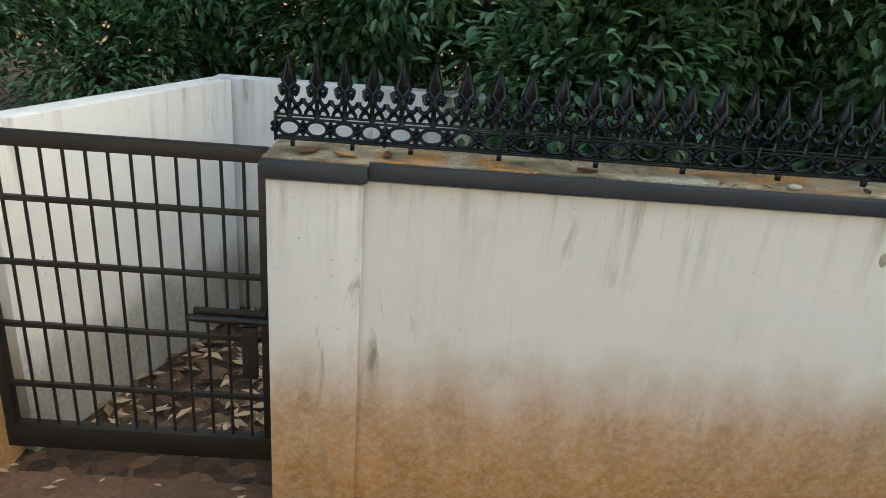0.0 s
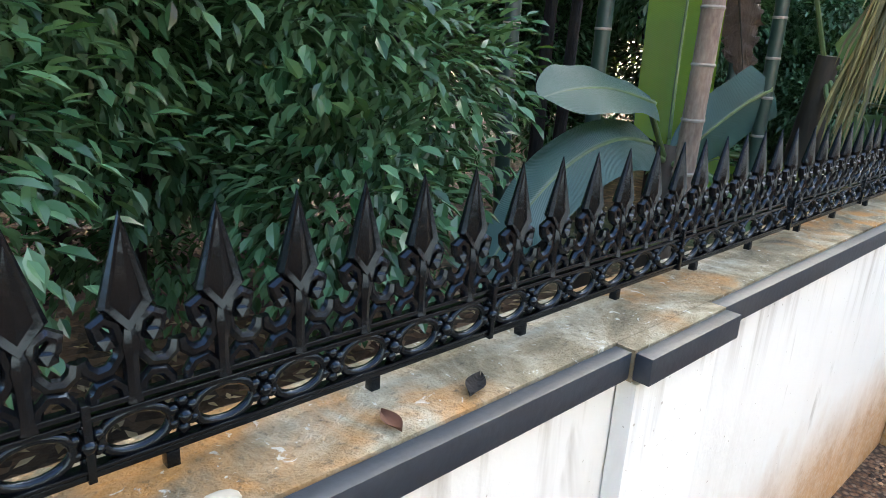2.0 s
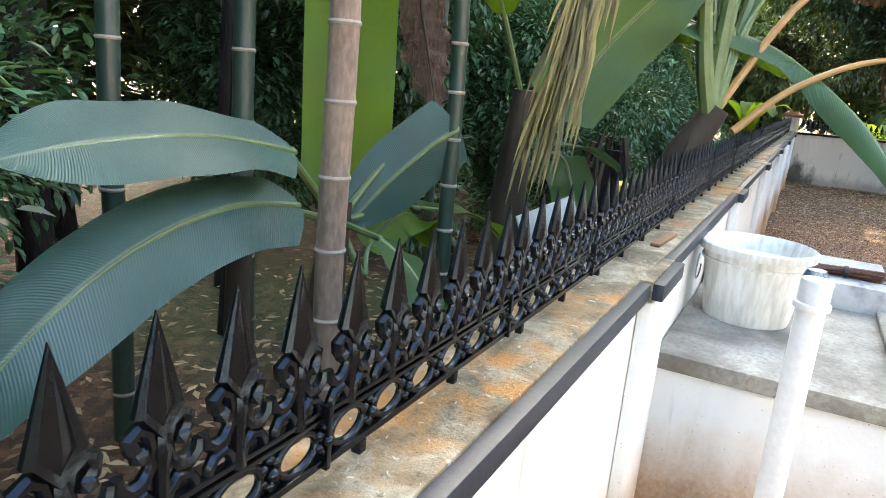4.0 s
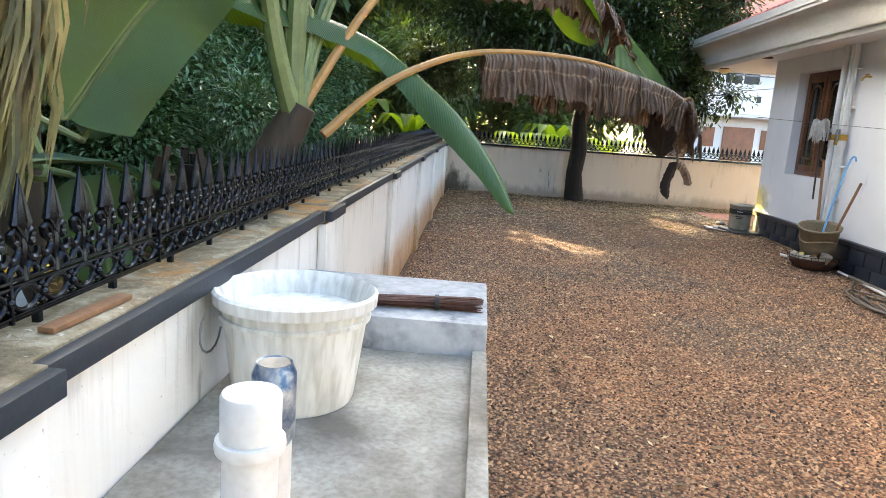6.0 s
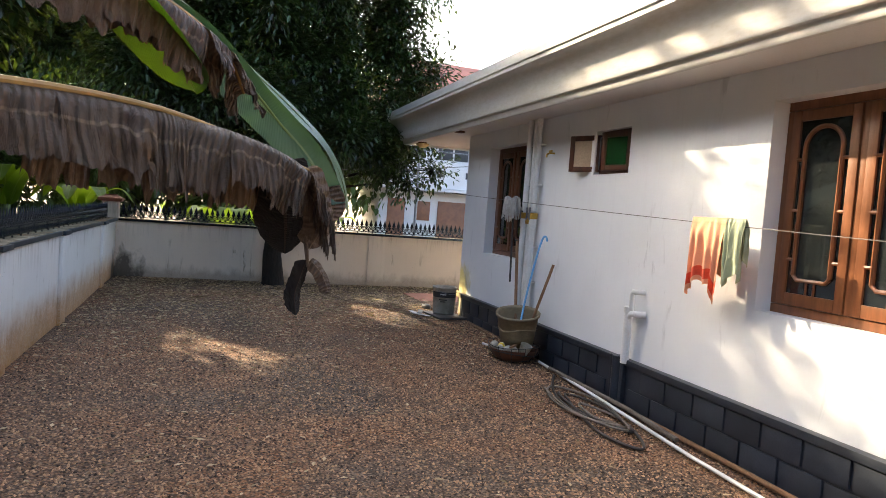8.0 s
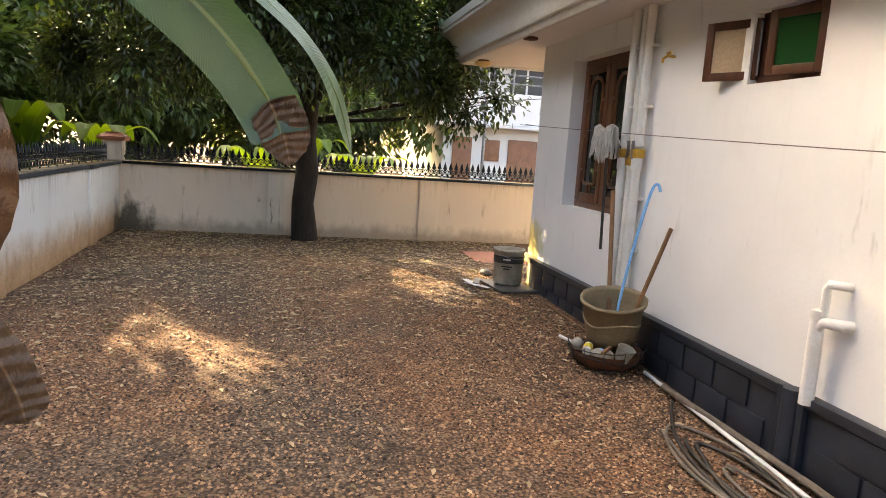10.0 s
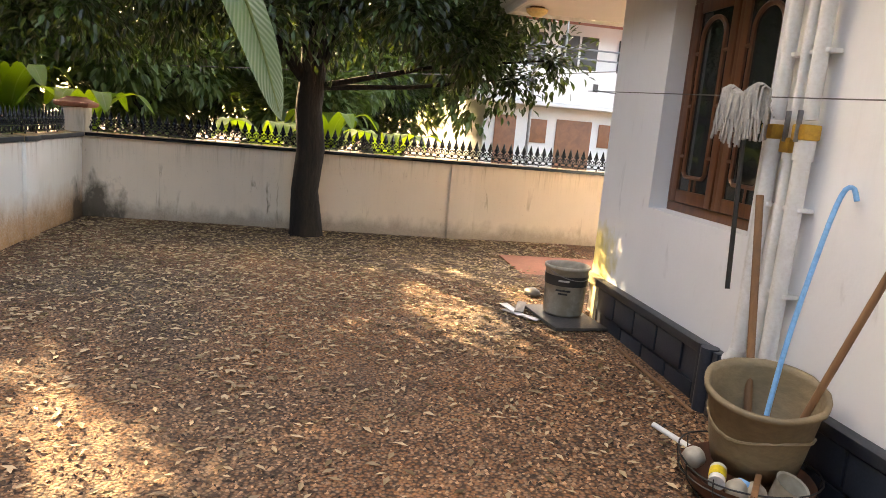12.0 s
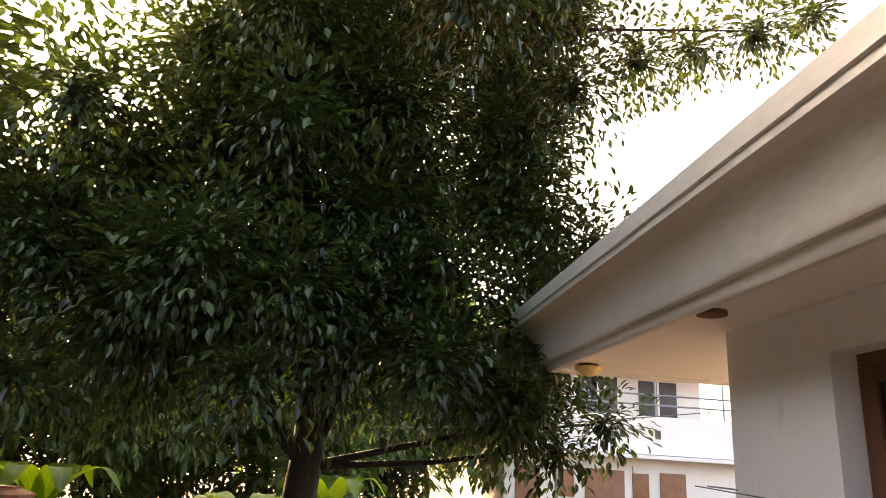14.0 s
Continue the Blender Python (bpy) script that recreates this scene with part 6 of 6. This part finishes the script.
def make_far_bananas():
    b0 = thing("far_banana_plant", "bright sunlit banana plant beyond the end wall", "banana plant", "banana plants beyond the wall", m=pose(21.0, -0.4, LOW - 0.25))
    part("stem", tubed([(0, 0, 0), (0, 0, 1.2)], [0.10, 0.07], 10), M["stalk"], b0)
    rng = random.Random(3)
    for k in range(7):
        a = k * 0.9 + rng.uniform(-0.2, 0.2)
        c, s, L = math.cos(a), math.sin(a), rng.uniform(0.8, 1.3)
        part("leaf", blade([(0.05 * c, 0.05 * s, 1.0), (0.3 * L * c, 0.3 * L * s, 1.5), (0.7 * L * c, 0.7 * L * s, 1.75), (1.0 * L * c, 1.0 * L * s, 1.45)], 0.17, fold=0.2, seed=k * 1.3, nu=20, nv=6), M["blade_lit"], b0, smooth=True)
    for x, y, s, r in ((20.4, -2.4, 0.85, 130), (21.5, 2.6, 1.0, 220), (23.6, -1.4, 1.0, 10), (22.4, 4.2, 1.2, 80)):
        copy_thing(b0, pose(x, y, LOW, 0, 0, r) @ Matrix.Scale(s, 4))


make_far_bananas()


# ---- neighbour's house beyond the wall ----
def make_far_house():
    h = thing("neighbour_house", "white two-storey house with a faded red tile roof beyond the wall", "house")
    X = 34.0
    part("wall", boxed((X, -14.0, -0.4), (X + 8, -6.6, 5.6), 0.02), M["far_white"], h)
    part("terrace_wall", boxed((X - 3.4, -14.0, 2.5), (X - 0.02, -5.9, 3.6), 0.02), M["far_white"], h)
    part("ground_storey", boxed((X - 3.2, -14.0, -0.4), (X - 0.03, -6.2, 2.48), 0.02), M["far_white"], h)
    part("shade_slab", boxed((X - 3.9, -14.0, 2.36), (X - 3.22, -5.7, 2.47), 0.02), M["far_white"], h)
    bm = bmesh.new()
    v = [bm.verts.new(p) for p in ((X - 1.6, -15, 5.5), (X - 1.6, -5.6, 5.5), (X + 4, -9.0, 9.0), (X + 4, -15, 9.0), (X + 9, -5.6, 5.5), (X + 9, -15, 5.5))]
    for f in ((0, 1, 2, 3), (1, 4, 2), (4, 5, 3, 2), (0, 3, 5), (0, 5, 4, 1)):
        bm.faces.new([v[i] for i in f])
    part("roof", bm, M["far_tile"], h)
    part("eave", boxed((X - 1.8, -15, 5.36), (X - 1.5, -5.4, 5.5), 0.02), M["far_white"], h)
    for y in (-12.4, -10.2, -8.2):
        w = part("window", boxed((X - 0.05, y - 0.7, 3.9), (X - 0.01, y + 0.7, 5.1), 0.01), M["far_dark"], h, "dark window")
        part("mullion", boxed((X - 0.07, y - 0.04, 3.9), (X - 0.052, y + 0.04, 5.1)), M["far_white"], w)
    for k, (y, wd, z0, z1) in enumerate(((-6.9, 0.35, 0.0, 2.0), (-9.2, 0.6, 0.0, 2.0), (-11.3, 0.4, 1.0, 2.0), (-8.0, 0.28, 1.2, 1.95), (-10.3, 0.25, 1.2, 1.95))):
        part("door", boxed((X - 3.25, y - wd, z0), (X - 3.205, y + wd, z1), 0.01), M["far_wood"], h, "brown timber door")
    for y in (-7.5, -8.6, -9.7, -10.8):
        part("vent_slot", boxed((X - 3.43, y - 0.08, 2.95), (X - 3.405, y + 0.08, 3.2)), M["far_dark"], h)
    for z in (3.95, 4.25):
        part("rail", tubed([(X - 3.3, -14, z), (X - 3.3, -5.9, z)], 0.03, 6), M["metal"], h)
    for y in (-6.4, -8.6, -10.8, -13):
        part("rail_post", tubed([(X - 3.3, y, 3.6), (X - 3.3, y, 5.4)], 0.035, 6), M["metal"], h)
    p = thing("lamp_pole", "grey steel pole before the neighbour's house", "pole", m=pose(28.0, -6.9, LOW))
    part("pole", tubed([(0, 0, 0), (0, 0, 4.2)], 0.05, 8), M["metal"], p)
    c = thing("far_cable", "thin cable slung across beyond the wall", "cable")
    part("cable", tubed([(24, 10, 2.6), (24, 2, 2.2), (25, -5, 2.7), (26, -10, 3.4)], 0.012, 5), M["wire"], c)
    d = thing("dish_antenna", "small grey dish antenna on the neighbour's roof", "antenna", m=pose(33.0, -9.2, 6.1))
    part("mast", tubed([(0, 0, -0.4), (0, 0, 0.5)], 0.03, 8), M["metal"], d)
    part("dish", lathe([(0.0, 0.0), (0.2, 0.04), (0.35, 0.14), (0.34, 0.15), (0.19, 0.06), (0.0, 0.02)], 20), M["far_white"], d).rotation_euler = (0, -1.2, 0)


make_far_house()


# ---- oddments ----
def make_oddments():
    r = thing("white_plastic_board", "white board and yellow bent tube leaning behind the fence", "board")
    part("board", boxed((-0.14, -0.008, 0.0), (0.14, 0.008, 0.30), 0.004), M["grey_board"], r)
    part("prop", tubed([(-0.1, 0.02, -1.05), (-0.1, 0.02, 0.2)], 0.015, 8), M["stick"], r)
    r.matrix_basis = pose(4.80, 1.88, 0.78, -8, -18, -35)
    y = thing("yellow_tube", "bent yellow tube hooked on the fence spears", "tube")
    part("tube", tubed([(4.36, 1.555, 1.243), (4.25, 1.56, 1.262), (4.225, 1.56, 1.258), (4.235, 1.56, 1.235), (4.29, 1.56, 1.185), (4.305, 1.56, 1.168), (4.34, 1.555, 1.160), (4.54, 1.55, 1.130)], 0.008, 8), M["yellow"], y)
    b = thing("brick_scrap", "reddish strip of wood lying on the coping", "scrap", m=pose(4.48, 1.437, WALL_TOP + 0.001, 0, 0, -3))
    part("strip", boxed((-0.125, -0.016, 0), (0.125, 0.016, 0.012), 0.004), M["stick"], b)
    rng = random.Random(9)
    for k, (x, y, mat, s) in enumerate(((-0.24, 1.42, "rust", 0.035), (-0.14, 1.41, "stalk_tan", 0.035), (0.55, 1.43, "rust", 0.035), (1.06, 1.40, "rust", 0.012), (1.36, 1.42, "rust", 0.025), (0.93, 1.40, "rust", 0.016), (0.96, 1.385, "rust", 0.012), (0.74, 1.405, "pale_print", 0.012), (0.78, 1.385, "pale_print", 0.014), (1.50, 1.42, "bark", 0.03), (-0.02, 1.44, "rust", 0.03), (0.30, 1.42, "stalk_tan", 0.02))):
        lf = thing("fallen_leaf", "small curled dry leaf on the coping", "leaf", "leaves on the coping", m=pose(x, y, WALL_TOP + 0.004, rng.uniform(-8, 8), rng.uniform(-8, 8), rng.uniform(0, 360)))
        part("blade", sheet(bmesh.new(), lambda u, v: Vector((s * (u - 0.5) * 2, 0.45 * s * (v - 0.5) * 2 * math.sin(3.0 * u + 0.07), 0.3 * s * (v - 0.5) ** 2 * 3 + 0.15 * s * (u - 0.5) ** 2)), 8, 4), M[mat], lf)
    s = thing("small_pebble", "flat pale stone on the coping", "stone", m=pose(1.14, 1.405, WALL_TOP))
    bm = bmesh.new()
    bmesh.ops.create_icosphere(bm, subdivisions=2, radius=0.018, matrix=Matrix.Diagonal((1.3, 0.8, 0.5, 1)))
    bmesh.ops.translate(bm, verts=bm.verts, vec=(0, 0, 0.008))
    part("stone", bm, M["grey_pail"], s, smooth=True)
    sm = thing("clay_smudge", "grey smudge of dried clay on the wall", "stain", m=pose(1.45, 1.389, 0.872))
    bm = bmesh.new()
    bmesh.ops.create_icosphere(bm, subdivisions=3, radius=0.014)
    for v in bm.verts:
        q = 1 + 0.9 * noise.noise(v.co * 90)
        v.co = Vector((v.co.x * 0.75 * q, v.co.y * 0.12, v.co.z * 1.35 * q))
    part("smudge", bm, M["grey_pail"], sm)


make_oddments()


# ---- loose gravel and dead leaves ----
def make_gravel():
    rng = random.Random(77)
    verts, faces = [], []
    n = 0
    while n < 85000:
        x, y = rng.uniform(3.6, 15), rng.uniform(-3.55, 1.34)
        if rng.random() > 1.25 - (x - 3) / 11 or (4.2 < x < 6.1 and y > 0.6):
            continue
        n += 1
        s = rng.uniform(0.005, 0.015)
        a = rng.uniform(0, 6.28)
        c, d = math.cos(a), math.sin(a)
        z = yard_z(x, y) - 0.002
        k = len(verts)
        w, h = rng.uniform(0.6, 1.0), rng.uniform(0.5, 1.0)
        for px, py, pz in ((1, 0, 0), (0, w, 0), (-1, 0.2, 0), (0, -w, 0), (0.2, 0.1, h)):
            verts.append((x + s * (px * c - py * d), y + s * (px * d + py * c), z + s * pz + rng.uniform(0, 0.002)))
        faces += [(k, k + 1, k + 4), (k + 1, k + 2, k + 4), (k + 2, k + 3, k + 4), (k + 3, k, k + 4)]
    tagged(new("gravel", scatter_mesh("gravel", verts, faces, M["stone"])), "loose brown and grey gravel over the yard", "gravel", kind="stuff")


def make_litter():
    rng = random.Random(78)
    verts, faces = [], []

    def add(x, y, z, s):
        a = rng.uniform(0, 6.28)
        c, d = math.cos(a), math.sin(a)
        k = len(verts)
        lift = rng.uniform(0.1, 0.5)
        for px, py, pz in ((-1, 0, 0.2 * lift), (-0.1, 0.36, lift), (1, 0, 0.3 * lift), (-0.1, -0.36, 0.6 * lift), (0, 0, 0.02)):
            verts.append((x + s * (px * c - py * d), y + s * (px * d + py * c), z + 0.6 * s * pz))
        faces.extend([(k, k + 1, k + 4), (k + 1, k + 2, k + 4), (k, k + 4, k + 3), (k + 4, k + 2, k + 3)])
    for i in range(14500):
        x = 17.6 - abs(rng.gauss(0, 2.6))
        y = rng.uniform(-4.6, 1.34)
        if x < 9 or (14.9 < x < 16.6 and y < -3.48 and rng.random() < 0.9) or (x < 14.3 and y < -3.5):
            continue
        add(x, y, 0.012 + yard_z(x, y), rng.uniform(0.018, 0.042))
    for i in range(420):
        x, y = rng.uniform(4.5, 12), rng.uniform(-3.4, 1.2)
        if not (4.2 < x < 6.1 and y > 0.6):
            add(x, y, 0.012 + yard_z(x, y), rng.uniform(0.015, 0.04))
    for i in range(5200):
        x, y = rng.uniform(-1.5, 9), 1.66 + abs(rng.gauss(0, 1.6))
        add(x, y, LOW + 0.02, rng.uniform(0.025, 0.06))
    for i in range(45):
        add(rng.uniform(-1.4, -0.3), rng.uniform(0.6, 1.5), -0.10, rng.uniform(0.012, 0.032))
    tagged(new("leaf_litter", scatter_mesh("leaf_litter", verts, faces, M["litter"])), "scattered dry brown fallen leaves", "leaf litter", kind="stuff")


make_gravel()
make_litter()
